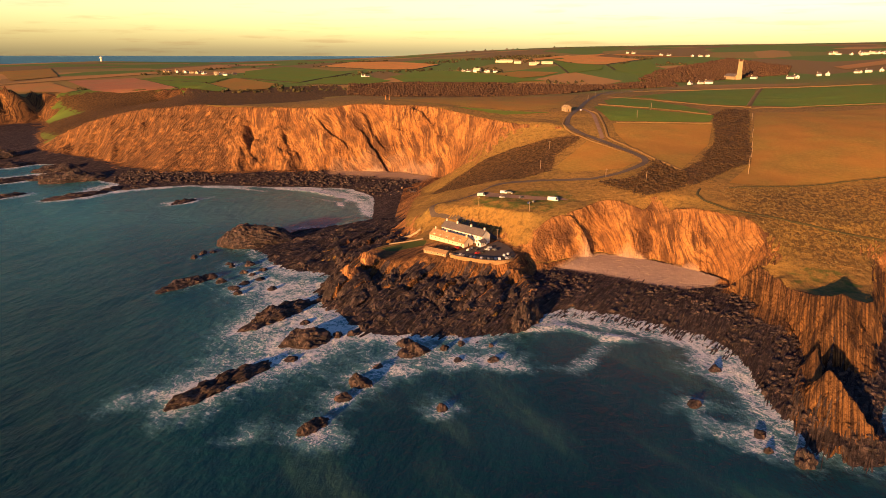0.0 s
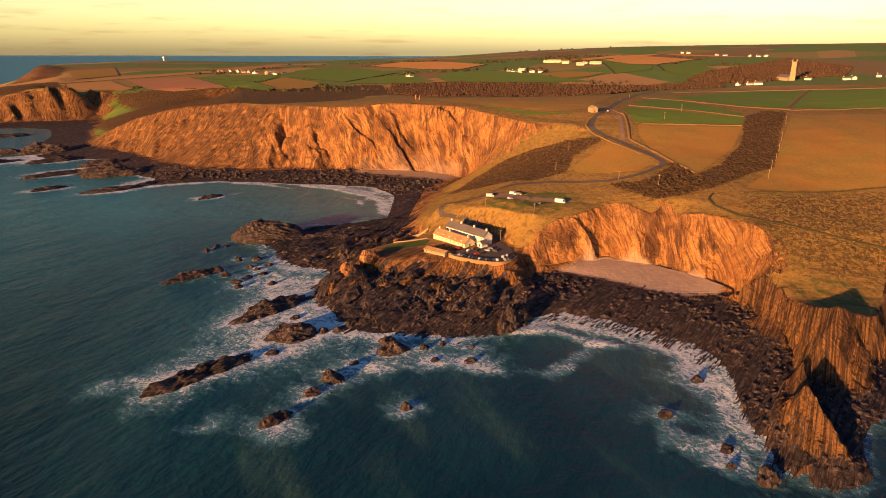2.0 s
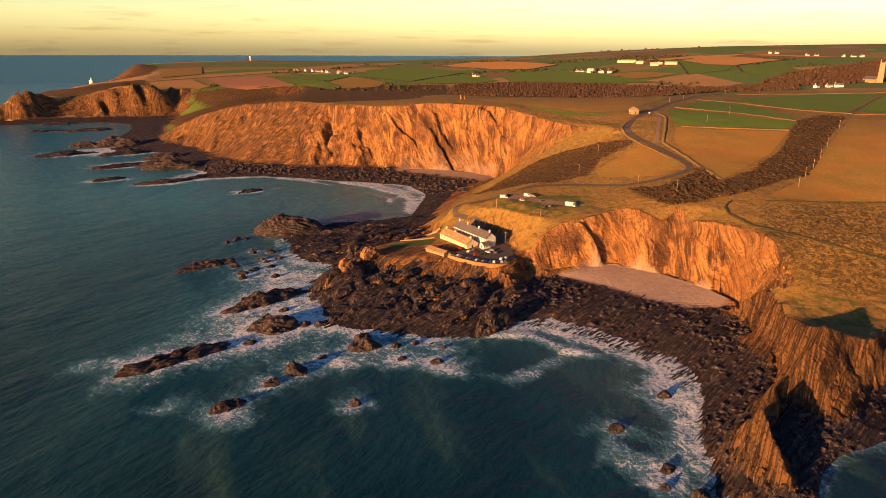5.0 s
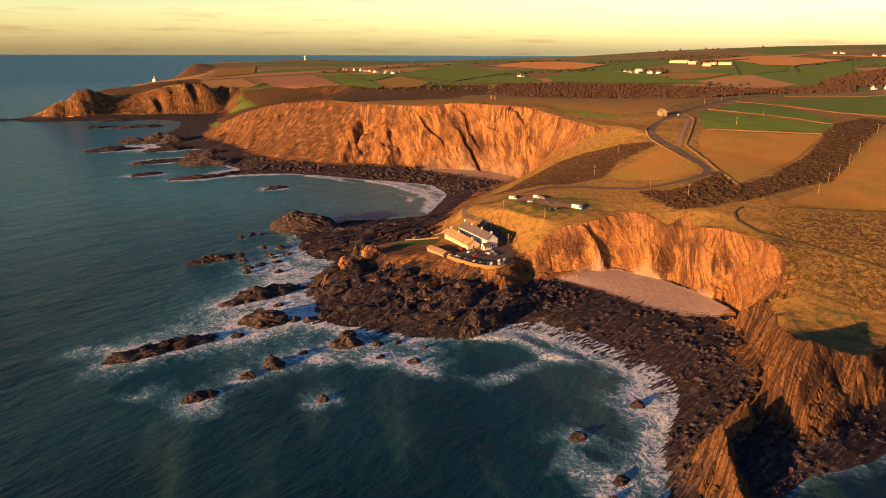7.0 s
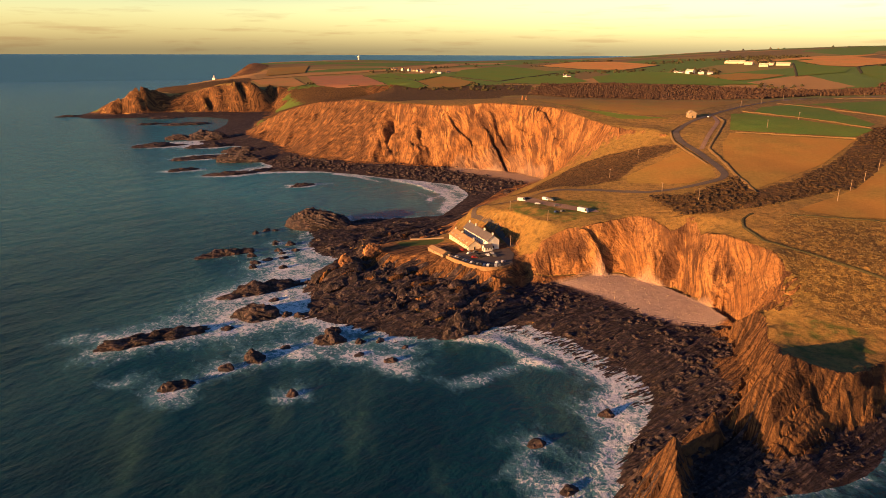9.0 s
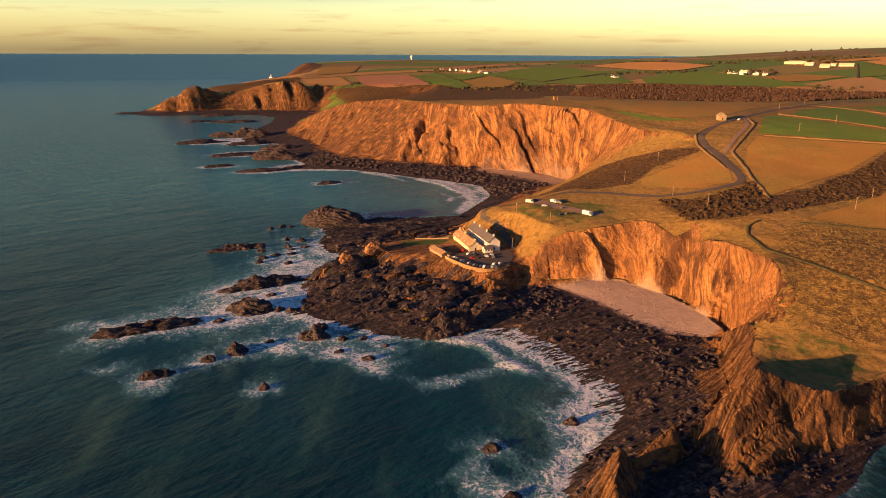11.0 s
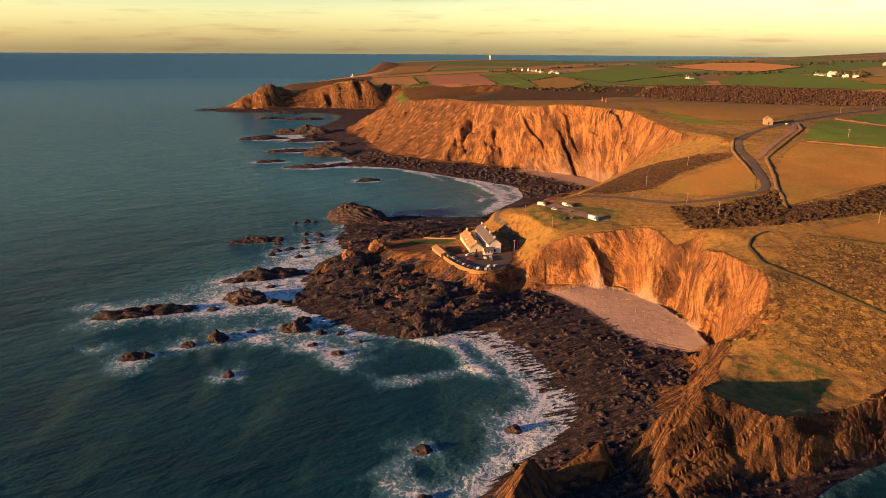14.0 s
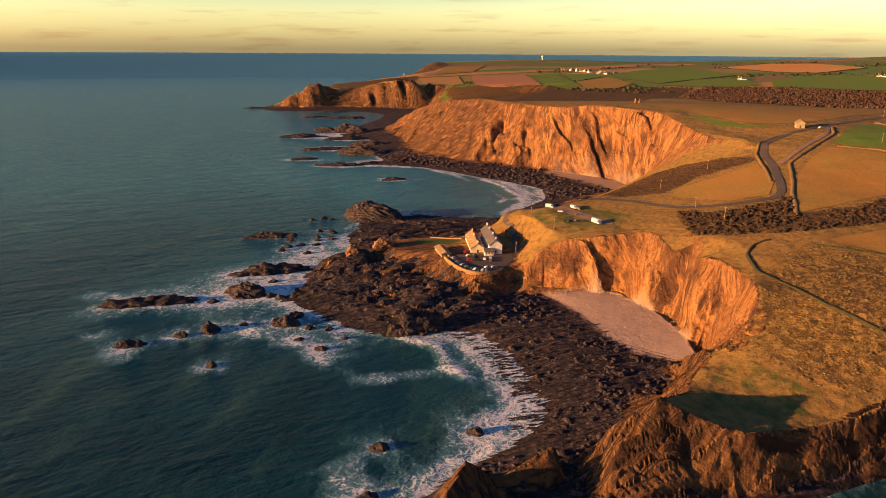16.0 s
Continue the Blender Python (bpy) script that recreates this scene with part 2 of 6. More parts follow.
def plain(name, a, b, scale=1.0, rough=0.85, bump=0.02, metal=0.0, spec=0.3, detail=5):
    s = Shade(name, rough, spec)
    s.b.inputs["Metallic"].default_value = metal
    n, big = s.noise(scale, detail, 0.6), s.noise(scale * 0.12, 3)
    col = s.mix(s.ramp(n, 0.3, 0.7), a, b)
    col = s.mix(s.ramp(big, 0.35, 0.7, 0.0, 0.35), col, tuple(0.7 * v for v in a))
    return s.done(col, s.bump(n, bump) if bump else None)


def crop(name, a, b, rows=0.0):
    s = Shade(name, 0.95, 0.1)
    n, big = s.noise(0.35, 5, 0.65), s.noise(0.02, 4)
    col = s.mix(s.ramp(n, 0.35, 0.68), a, b)
    col = s.mix(s.ramp(big, 0.38, 0.62, 0.0, 0.6), col, tuple(0.5 * (p + q) * k for p, q, k in zip(a, b, (1.25, 0.9, 0.9))))
    h = n
    if rows:
        line = s.noise(0.3, 2, 0.5, s.at((1.0, 0.04, 1), turn=rows))
        col = s.mix(s.ramp(line, 0.45, 0.6, 0.0, 0.4), col, tuple(0.75 * v for v in a))
    return s.done(col, s.bump(h, 0.3))


def rock_material(name, dark):
    s = Shade(name, 0.85, 0.3)
    col, h, grain = rock_look(s)
    if dark:
        col = s.mix(s.ramp(s.noise(0.3, 5, 0.65), 0.36, 0.62), (0.042, 0.038, 0.048), (0.145, 0.10, 0.092))
        lines = s.noise(0.75, 4, 0.6, s.at((1.0, 0.05, 0.3), s.folded(40.0, 5.0), 0.593))
        col = s.mix(s.ramp(lines, 0.40, 0.56, 0.75, 0.0), col, (0.018, 0.013, 0.016))
        col = s.mix(s.ramp(grain, 0.42, 0.6, 0.7, 0.0), col, (0.013, 0.010, 0.012))
    return s.done(col, s.bump(h, 0.7))


LAND, WATER = land_material(), water_material()
REEF, CRAG = rock_material("wet_reef_rock", True), rock_material("sandstone", False)
GREEN, OLIVE = crop("pasture", (0.115, 0.205, 0.03), (0.155, 0.23, 0.042)), crop("rough_pasture", (0.28, 0.185, 0.045), (0.345, 0.22, 0.055))
PLOUGH, STUBBLE = crop("ploughed_earth", (0.36, 0.19, 0.10), (0.43, 0.225, 0.115), 0.6), crop("stubble", (0.58, 0.30, 0.08), (0.66, 0.35, 0.10), 1.1)
STRAW = crop("dry_grass", (0.44, 0.26, 0.09), (0.36, 0.225, 0.08))
TARMAC, TRACK = plain("tarmac", (0.085, 0.068, 0.058), (0.125, 0.098, 0.082), 1.5), plain("gravel_track", (0.23, 0.145, 0.10), (0.31, 0.20, 0.14), 1.2)
BANK, HEDGE = plain("turf_bank", (0.16, 0.10, 0.036), (0.25, 0.155, 0.058), 1.0, 0.95, 0.2), plain("hedge_leaf", (0.035, 0.035, 0.014), (0.075, 0.06, 0.025), 0.8, 0.95, 0.4)
TWIG, SCRUB = plain("winter_twigs", (0.05, 0.030, 0.02), (0.10, 0.055, 0.032), 0.5, 0.95, 0.5), plain("gorse", (0.03, 0.02, 0.011), (0.07, 0.04, 0.019), 0.7, 0.95, 0.4)
WHITE, CREAM = plain("white_render", (0.74, 0.70, 0.62), (0.82, 0.78, 0.70), 0.7), plain("cream_render", (0.62, 0.52, 0.36), (0.70, 0.60, 0.44), 0.7)
SLATE, TILE = plain("slate", (0.11, 0.095, 0.10), (0.16, 0.14, 0.14), 1.2, 0.6), plain("weathered_tile", (0.27, 0.165, 0.08), (0.45, 0.29, 0.15), 1.1, 0.8)
STONE, GLASS = plain("rubble_stone", (0.28, 0.21, 0.13), (0.40, 0.30, 0.19), 1.6, 0.9, 0.15), plain("window_glass", (0.02, 0.025, 0.03), (0.03, 0.035, 0.04), 0.5, 0.08, 0)
WOOD, METAL = plain("creosoted_pole", (0.24, 0.17, 0.11), (0.34, 0.25, 0.17), 2.0), plain("galvanised_steel", (0.45, 0.45, 0.45), (0.55, 0.55, 0.55), 2.0, 0.4, 0, 0.8)
DRESSED = plain("dressed_stone", (0.24, 0.145, 0.07), (0.36, 0.225, 0.11), 1.3, 0.9, 0.1)
TUFT = plain("dry_tussock", (0.14, 0.10, 0.035), (0.22, 0.155, 0.055), 1.0, 0.95, 0.2)
RUBBER = plain("tyre_rubber", (0.02, 0.02, 0.02), (0.03, 0.03, 0.03), 3.0)
# ---------------------------------------------------------------- the lie of the land
def hash2(i, j, seed):
    h = (i.astype(np.int64) * 374761393 + j.astype(np.int64) * 668265263 + seed * 974711) & 0xFFFFFFFF
    h = ((h ^ (h >> 13)) * 1274126177) & 0xFFFFFFFF
    return ((h ^ (h >> 16)) & 0xFFFF) / 32767.5 - 1.0


def vnoise(x, y, seed=0):
    i, j = np.floor(x), np.floor(y)
    u, v = x - i, y - j
    u, v = u * u * u * (u * (u * 6 - 15) + 10), v * v * v * (v * (v * 6 - 15) + 10)
    a, b, c, d = hash2(i, j, seed), hash2(i + 1, j, seed), hash2(i, j + 1, seed), hash2(i + 1, j + 1, seed)
    return (a * (1 - u) + b * u) * (1 - v) + (c * (1 - u) + d * u) * v


def fbm(x, y, seed=0, octaves=4, gain=0.5):
    total, amp = 0.0, 1.0
    for k in range(octaves):
        total = total + amp * vnoise(x + 17.3 * k, y - 9.1 * k, seed + k)
        x, y, amp = x * 2.03, y * 2.03, amp * gain
    return total


def ridged(x, y, seed=0):
    return 1.0 - 2.0 * np.abs(vnoise(x, y, seed))


def blocks(a, b, seed):
    """Broken beds: each cell stands at its own height and tilt; also how near its edge a place lies."""
    i0, j0 = np.floor(a), np.floor(b)
    d1, d2, val = np.full(np.shape(a), 9.0), np.full(np.shape(a), 9.0), np.zeros(np.shape(a))
    for di in (-1, 0, 1):
        for dj in (-1, 0, 1):
            i, j = i0 + di, j0 + dj
            p, q = a - i - 0.5 - 0.42 * hash2(i, j, seed), b - j - 0.5 - 0.42 * hash2(i, j, seed + 1)
            d = np.hypot(p, q)
            own = hash2(i, j, seed + 2) + 0.9 * p * hash2(i, j, seed + 3) + 0.9 * q * hash2(i, j, seed + 4)
            near = d < d1
            d2 = np.where(near, d1, np.minimum(d2, d))
            val, d1 = np.where(near, own, val), np.where(near, d, d1)
    return val, d2 - d1


def smooth(a, b, x):
    s = np.clip((x - a) / (b - a), 0, 1)
    return s * s * (3 - 2 * s)


def bilinear(g, x0, y0, d, x, y):
    u, v = np.clip((x - x0) / d, 0, g.shape[1] - 1.001), np.clip((y - y0) / d, 0, g.shape[0] - 1.001)
    i, j = u.astype(int), v.astype(int)
    u, v = u - i, v - j
    return (g[j, i] * (1 - u) + g[j, i + 1] * u) * (1 - v) + (g[j + 1, i] * (1 - u) + g[j + 1, i + 1] * u) * v


def inside(poly, x, y):
    r = np.zeros(np.shape(x), bool)
    for (x1, y1), (x2, y2) in zip(poly, poly[1:] + poly[:1]):
        hit = ((y1 > y) != (y2 > y)) & (x < (x2 - x1) * (y - y1) / ((y2 - y1) or 1e-9) + x1)
        r ^= hit
    return r


# the waterline, from the cove behind the stacks round the quay to the far point
COAST_SOUTH = [(900, -500), (700, -100), (560, 150), (440, 310), (340, 372), (292, 384), (270, 370), (259, 350), (249, 330), (241, 302), (229, 281),
               (212, 268), (197, 258), (188, 247), (184, 236), (180, 222), (170, 214), (156, 212), (147, 222), (146, 240), (146, 258), (149, 283),
               (152, 293), (152, 306), (151, 322), (142, 336), (120, 350), (95, 365), (72, 371), (58, 360)]
COAST_QUAY = [(46, 337), (30, 332), (20, 322), (5, 328), (-13, 329), (-29, 328), (-41, 328), (-55, 342), (-58, 356), (-66, 368), (-77, 379),
              (-72, 394), (-85, 401), (-78, 418), (-70, 432), (-88, 441), (-112, 436), (-132, 458), (-157, 488), (-174, 499),
              (-181, 515), (-172, 535), (-153, 560), (-103, 571), (-68, 596), (-72, 640), (-76, 690)]
COAST_NORTH = [(-106, 735), (-148, 744), (-190, 745), (-251, 752), (-300, 750), (-350, 735), (-392, 700), (-400, 715), (-385, 760), (-450, 800),
               (-530, 775), (-545, 785), (-500, 850), (-540, 900), (-600, 900), (-680, 855), (-690, 870), (-640, 960), (-740, 1050), (-790, 1150),
               (-860, 1240), (-930, 1262), (-1000, 1232), (-1060, 1190), (-1120, 1130), (-1165, 1115), (-1240, 1150), (-1245, 1200), (-1295, 1320), (-1345, 1500), (-1460, 1800), (-1720, 2200),
               (-1960, 2500), (-2200, 2720), (-2120, 2900), (-1850, 3250), (-1500, 3450), (-1000, 3720), (-300, 4150), (900, 5100),
               (3600, 5100), (3600, -500)]
COAST = COAST_SOUTH + COAST_QUAY + COAST_NORTH

# break lines of the relief: x, y, height
CLIFF_TOP_NORTH = [(125, 690, 77), (107, 708, 79.6), (67, 735, 78), (40, 765, 80), (-5, 820, 86), (-25, 829, 87), (-65, 845, 87), (-116, 855, 88),
                   (-146, 851, 82), (-195, 870, 81), (-228, 876, 81), (-281, 902, 80), (-340, 930, 80), (-423, 958, 72), (-480, 982, 62), (-545, 1008, 46), (-595, 1022, 26), (-632, 1036, 8)]
CLIFF_FOOT_NORTH = [(5, 740, 9), (-12, 775, 8), (-49, 808, 7), (-91, 816, 7), (-124, 814, 7), (-174, 812, 8), (-213, 812, 8), (-248, 804, 8),
                    (-283, 798, 8), (-323, 803, 9), (-358, 808, 9), (-400, 835, 8), (-452, 883, 7), (-532, 936, 6), (-590, 975, 6), (-645, 1025, 5)]
CLIFF_FOOT_FAR = [(-645, 1025, 5), (-680, 1090, 5), (-735, 1170, 5), (-790, 1300, 6), (-848, 1400, 8), (-876, 1368, 6), (-924, 1342, 6), (-983, 1305, 6), (-1054, 1258, 6), (-1071, 1230, 6),
                  (-1123, 1180, 6), (-1157, 1159, 5), (-1205, 1160, 2)]
CLIFF_TOP_FAR = [(-870, 1430, 30), (-888, 1415, 50), (-893, 1398, 64), (-908, 1379, 75), (-944, 1373, 73), (-971, 1365, 72), (-1004, 1335, 60), (-1040, 1330, 52),
                 (-1077, 1289, 45), (-1094, 1260, 60), (-1115, 1240, 50), (-1147, 1207, 37), (-1170, 1190, 28), (-1200, 1180, 10)]
POINT_RIDGE = [(-1200, 1335, 40), (-1172, 1358, 56), (-1132, 1401, 62), (-1088, 1443, 68), (-1040, 1482, 74)]
POINT_SEA = [(-1255, 1360, 8), (-1230, 1420, 40), (-1290, 1600, 55), (-1360, 1840, 62)]
FAR_HILL = [(-1330, 1880, 70), (-1450, 2070, 84), (-1560, 2240, 96), (-1637, 2348, 101), (-1700, 2400, 80)]
COMBE_FLOOR = [(-650, 1075, 8), (-680, 1140, 16), (-700, 1240, 24), (-700, 1400, 34), (-600, 1560, 45)]
CLIFF_TOP_SOUTH = [(60, 446, 20), (68, 453, 30), (78, 463, 36), (90, 463, 39), (100, 467, 41), (108, 478, 42.5), (122, 488, 45), (136, 475, 44),
                   (146, 465, 41), (156, 463, 37), (164, 459, 43), (177, 452, 46), (196, 434, 46), (204, 420, 45), (209, 408, 40), (205, 393, 31)]
CLIFF_FOOT_SOUTH = [(67, 431, 7), (75, 438, 8), (87, 442, 8), (100, 455, 8), (117, 461, 8), (135, 456, 8), (153, 445, 8), (172, 427, 8), (185, 411, 8), (189, 402, 9)]
SHINGLE_EDGE = [(80, 432, 5), (89, 435, 4.6), (114, 424, 4.2), (139, 406, 4.2), (158, 398, 4.2), (178, 400, 5)]
QUAY_GULLY = [(64, 405, 4), (62, 418, 5), (60, 430, 6), (60, 438, 8)]
FIN_WEST = [(163, 249, 22), (158, 247, 13), (153, 245, 4)]
STACK_FLANK = [(196, 382, 25), (189, 385, 18), (181, 388, 10.5)]
SOUTH_RIB_WEST = [(108, 478, 42.5), (107, 468, 34), (106, 459, 20), (105, 456, 9)]
SOUTH_GULLY_WEST = [(122, 488, 45), (121, 476, 33), (119, 464, 12)]
SOUTH_RIB_MID = [(136, 475, 44), (135, 467, 33), (134, 459, 16)]
SOUTH_GULLY = [(156, 463, 37), (153, 458, 23), (148, 452, 11)]
SOUTH_RIB_EAST = [(164, 459, 43), (168, 447, 31), (172, 434, 16)]
SOUTH_RIB_END = [(196, 434, 46), (190, 424, 30), (184, 416, 12)]
STACK_FOOT_WEST = [(186, 401, 7), (183, 380, 5), (184, 362, 6), (189, 350, 11), (192, 338, 10), (190, 324, 8), (187, 313, 6), (183, 304, 4.5), (177, 295, 4), (171, 287, 3.5), (163, 275, 3), (156, 262, 2.5), (150, 246, 2), (151, 234, 2), (154, 220, 1.5)]
STACK_FOOT_SOUTH = [(262, 362, 3.5), (252, 345, 3), (242, 328, 2.5), (231, 316, 2), (223, 304, 2.5), (217, 293, 3), (213, 281, 3), (204, 272, 3), (196, 264, 2.5), (188, 254, 2), (181, 238, 2)]
STACK_CREST = [(198, 366, 23), (198, 356, 20), (203, 343, 22), (201, 331, 25), (201, 320, 29.5), (203, 310, 34), (212, 316, 28.5), (223, 321, 25), (231, 326, 23), (240, 343, 21), (249, 355, 20.5), (258, 368, 22), (275, 398, 27)]
STACK_BACK = [(201, 366, 23), (210, 352, 21.5), (220, 348, 21.5), (236, 358, 22)]
STACK_RIB = [(203, 309, 34), (197, 300, 25.5), (197.5, 288, 16.6), (201, 281, 9), (204, 275, 4)]
STACK_RIB_EAST = [(223, 320, 25), (228, 318, 16), (231, 317, 4)]
STACK_GULLY = [(207, 311, 29), (208, 302, 19), (210, 293, 10), (212, 285, 5)]
STACK_GULLY_EAST = [(213, 314, 26), (216, 305, 12), (219, 299, 5)]
STACK_GULLY_WEST = [(190, 289, 9), (192, 283, 4)]
STACK_SADDLE = [(203, 310, 34), (197, 303, 29), (191, 297.5, 23.5), (187, 293, 12), (183, 289, 5), (180, 286.5, 7), (177, 283, 18.4), (172, 274, 13), (168, 267, 9), (166, 261, 12), (164, 250, 23.5), (165, 239, 19), (169, 228, 11), (172, 221, 4)]
STACK_SHADE = [(187, 284, 3.5), (180, 278, 3.5), (176, 268, 3), (172, 258, 3), (172, 246, 3), (175, 236, 2.5), (180, 230, 2)]
QUAY_RIM = [(52, 430, 16.6), (44, 417, 16.4), (33, 417, 16.2), (18, 423, 16), (6, 430, 15.6), (-6, 436, 15), (-20, 431, 14), (-38, 431, 14), (-55, 437, 13),
            (-58, 446, 12.5), (-48, 462, 13), (-25, 478, 14), (-10, 493, 17), (8, 495, 19), (26, 480, 19.3), (40, 470, 18.6), (49, 450, 17.4), (52, 430, 16.6)]
QUAY_FLOOR = [(30, 428, 16.5), (28, 444, 17.2), (25, 456, 18.2), (15, 468, 18.5), (2, 484, 18.2)]
QUAY_FOOT = [(52, 405, 5), (35, 403, 5), (18, 407, 5), (0, 412, 5), (-15, 413, 6), (-35, 413, 6), (-60, 420, 5), (-72, 435, 4), (-64, 455, 5),
             (-44, 478, 5), (-26, 500, 6), (-32, 522, 6), (-42, 550, 5), (-42, 600, 5), (-40, 650, 5), (-30, 700, 6), (-12, 735, 8)]
QUAY_SPINE = [(-6, 429, 14), (-20, 425, 12.5), (-38, 427, 13.5), (-50, 429, 17.5), (-57, 423, 11), (-61, 407, 13.6), (-67, 396, 7), (-80, 385, 4)]
QUAY_BLUFF = [(30, 412, 11), (24, 398, 10), (18, 386, 7), (10, 372, 4)]
QUAY_BLUFF_EAST = [(48, 413, 14), (52, 402, 12), (55, 390, 8), (56, 378, 4)]
QUAY_HILL = [(-14, 526, 27), (-4, 538, 29), (10, 517, 32), (18, 508, 34), (30, 500, 36), (50, 481, 36), (64, 471, 37.7)]
SPUR = [(125, 690, 75), (95, 668, 61), (55, 655, 43), (15, 655, 25), (-18, 665, 10)]
FIELD_SOUTH_RIM = [(275, 398, 27), (300, 408, 30), (360, 395, 38), (470, 330, 45), (590, 170, 50), (730, -90, 55)]
LINES = [CLIFF_TOP_NORTH, CLIFF_FOOT_NORTH, CLIFF_FOOT_FAR, CLIFF_TOP_FAR, POINT_RIDGE, POINT_SEA, FAR_HILL, COMBE_FLOOR, CLIFF_TOP_SOUTH, CLIFF_FOOT_SOUTH, SHINGLE_EDGE,
         STACK_FOOT_WEST, STACK_FOOT_SOUTH, STACK_CREST, STACK_BACK, STACK_RIB, STACK_RIB_EAST, STACK_GULLY, STACK_GULLY_EAST, STACK_GULLY_WEST, STACK_SADDLE, STACK_SHADE, FIN_WEST, STACK_FLANK, QUAY_RIM, QUAY_FLOOR, QUAY_FOOT,
         QUAY_SPINE, QUAY_BLUFF, QUAY_BLUFF_EAST, QUAY_HILL, QUAY_GULLY, SOUTH_RIB_WEST, SOUTH_GULLY_WEST, SOUTH_RIB_MID, SOUTH_GULLY, SOUTH_RIB_EAST, SOUTH_RIB_END, SPUR, FIELD_SOUTH_RIM]
# the plateau edge, inland of which the downs roll smoothly
INLAND = [(2000, -500), (820, -150), (640, 190), (480, 370), (360, 430), (270, 425), (226, 425), (205, 448), (180, 470), (160, 478), (140, 492),
          (124, 505), (100, 488), (70, 482), (40, 505), (26, 520), (60, 580), (110, 620), (140, 690), (125, 722), (80, 752), (10, 840), (-25, 848),
          (-116, 875), (-230, 895), (-285, 920), (-345, 950), (-430, 985), (-490, 1060), (-480, 1200), (-520, 1400), (-600, 1560), (-760, 1500), (-860, 1440),
          (-960, 1440), (-1010, 1500), (-1100, 1600), (-1230, 1860), (-1480, 2260), (-1800, 2600), (-1880, 2800), (-1650, 3150), (-900, 3600), (-200, 4000),
          (900, 5000), (3600, 5100)]
# heights of the downs: x, y, height
DOWNS_NEAR = [(141, 760, 87), (160, 507, 54), (189, 480, 52), (135, 480, 45), (84, 500, 40.5), (50, 512, 40), (28, 522, 37), (115, 545, 50), (178, 561, 62), (164, 600, 66),
              (150, 690, 79), (202, 428, 46), (226, 402, 38), (250, 395, 35), (244, 516, 58), (300, 430, 40), (267, 674, 80), (300, 590, 70), (367, 797, 88),
              (-5, 850, 88), (-75, 902, 90), (-200, 900, 83), (-285, 925, 80), (-430, 990, 57), (100, 630, 58), (60, 585, 43), (220, 610, 67), (420, 560, 78), (228, 459, 53), (134, 531, 53)]
DOWNS_FAR = [(426, 914, 93), (637, 1449, 97), (450, 811, 89), (210, 860, 90), (270, 1060, 90), (600, 700, 100), (800, 900, 120), (100, 1250, 70), (-250, 1200, 60),
             (350, 1350, 80), (-480, 1400, 62), (-699, 1947, 88), (256, 1983, 112), (-1000, 1470, 62), (-1200, 1600, 75), (-1637, 2348, 92), (-1548, 3072, 106),
             (-700, 2700, 98), (0, 2700, 130), (900, 2200, 135), (600, 3500, 172), (1600, 3300, 190), (-400, 3900, 120), (2500, 4500, 208), (-1100, 3300, 95),
             (1500, 1800, 150), (1500, 600, 130), (3500, 2000, 180), (900, 4800, 188)]


def downs_fit():
    p = np.array(DOWNS_NEAR + DOWNS_FAR, float)
    n = len(p)
    r = np.hypot(p[:, None, 0] - p[None, :, 0], p[:, None, 1] - p[None, :, 1])
    m = np.zeros((n + 3, n + 3))
    m[:n, :n], m[:n, n], m[n, :n] = r + 8.0 * np.eye(n) * -1, 1, 1
    m[:n, n + 1:], m[n + 1:, :n] = p[:, :2] / 1000, p[:, :2].T / 1000
    return p, np.linalg.solve(m, np.concatenate([p[:, 2], [0, 0, 0]]))


DOWNS_P, DOWNS_W = downs_fit()


def downs(x, y):
    z = DOWNS_W[-3] + DOWNS_W[-2] * x / 1000 + DOWNS_W[-1] * y / 1000
    for (px, py, _), w in zip(DOWNS_P, DOWNS_W):
        z = z + w * np.sqrt((x - px) ** 2 + (y - py) ** 2 + 400)
    return z


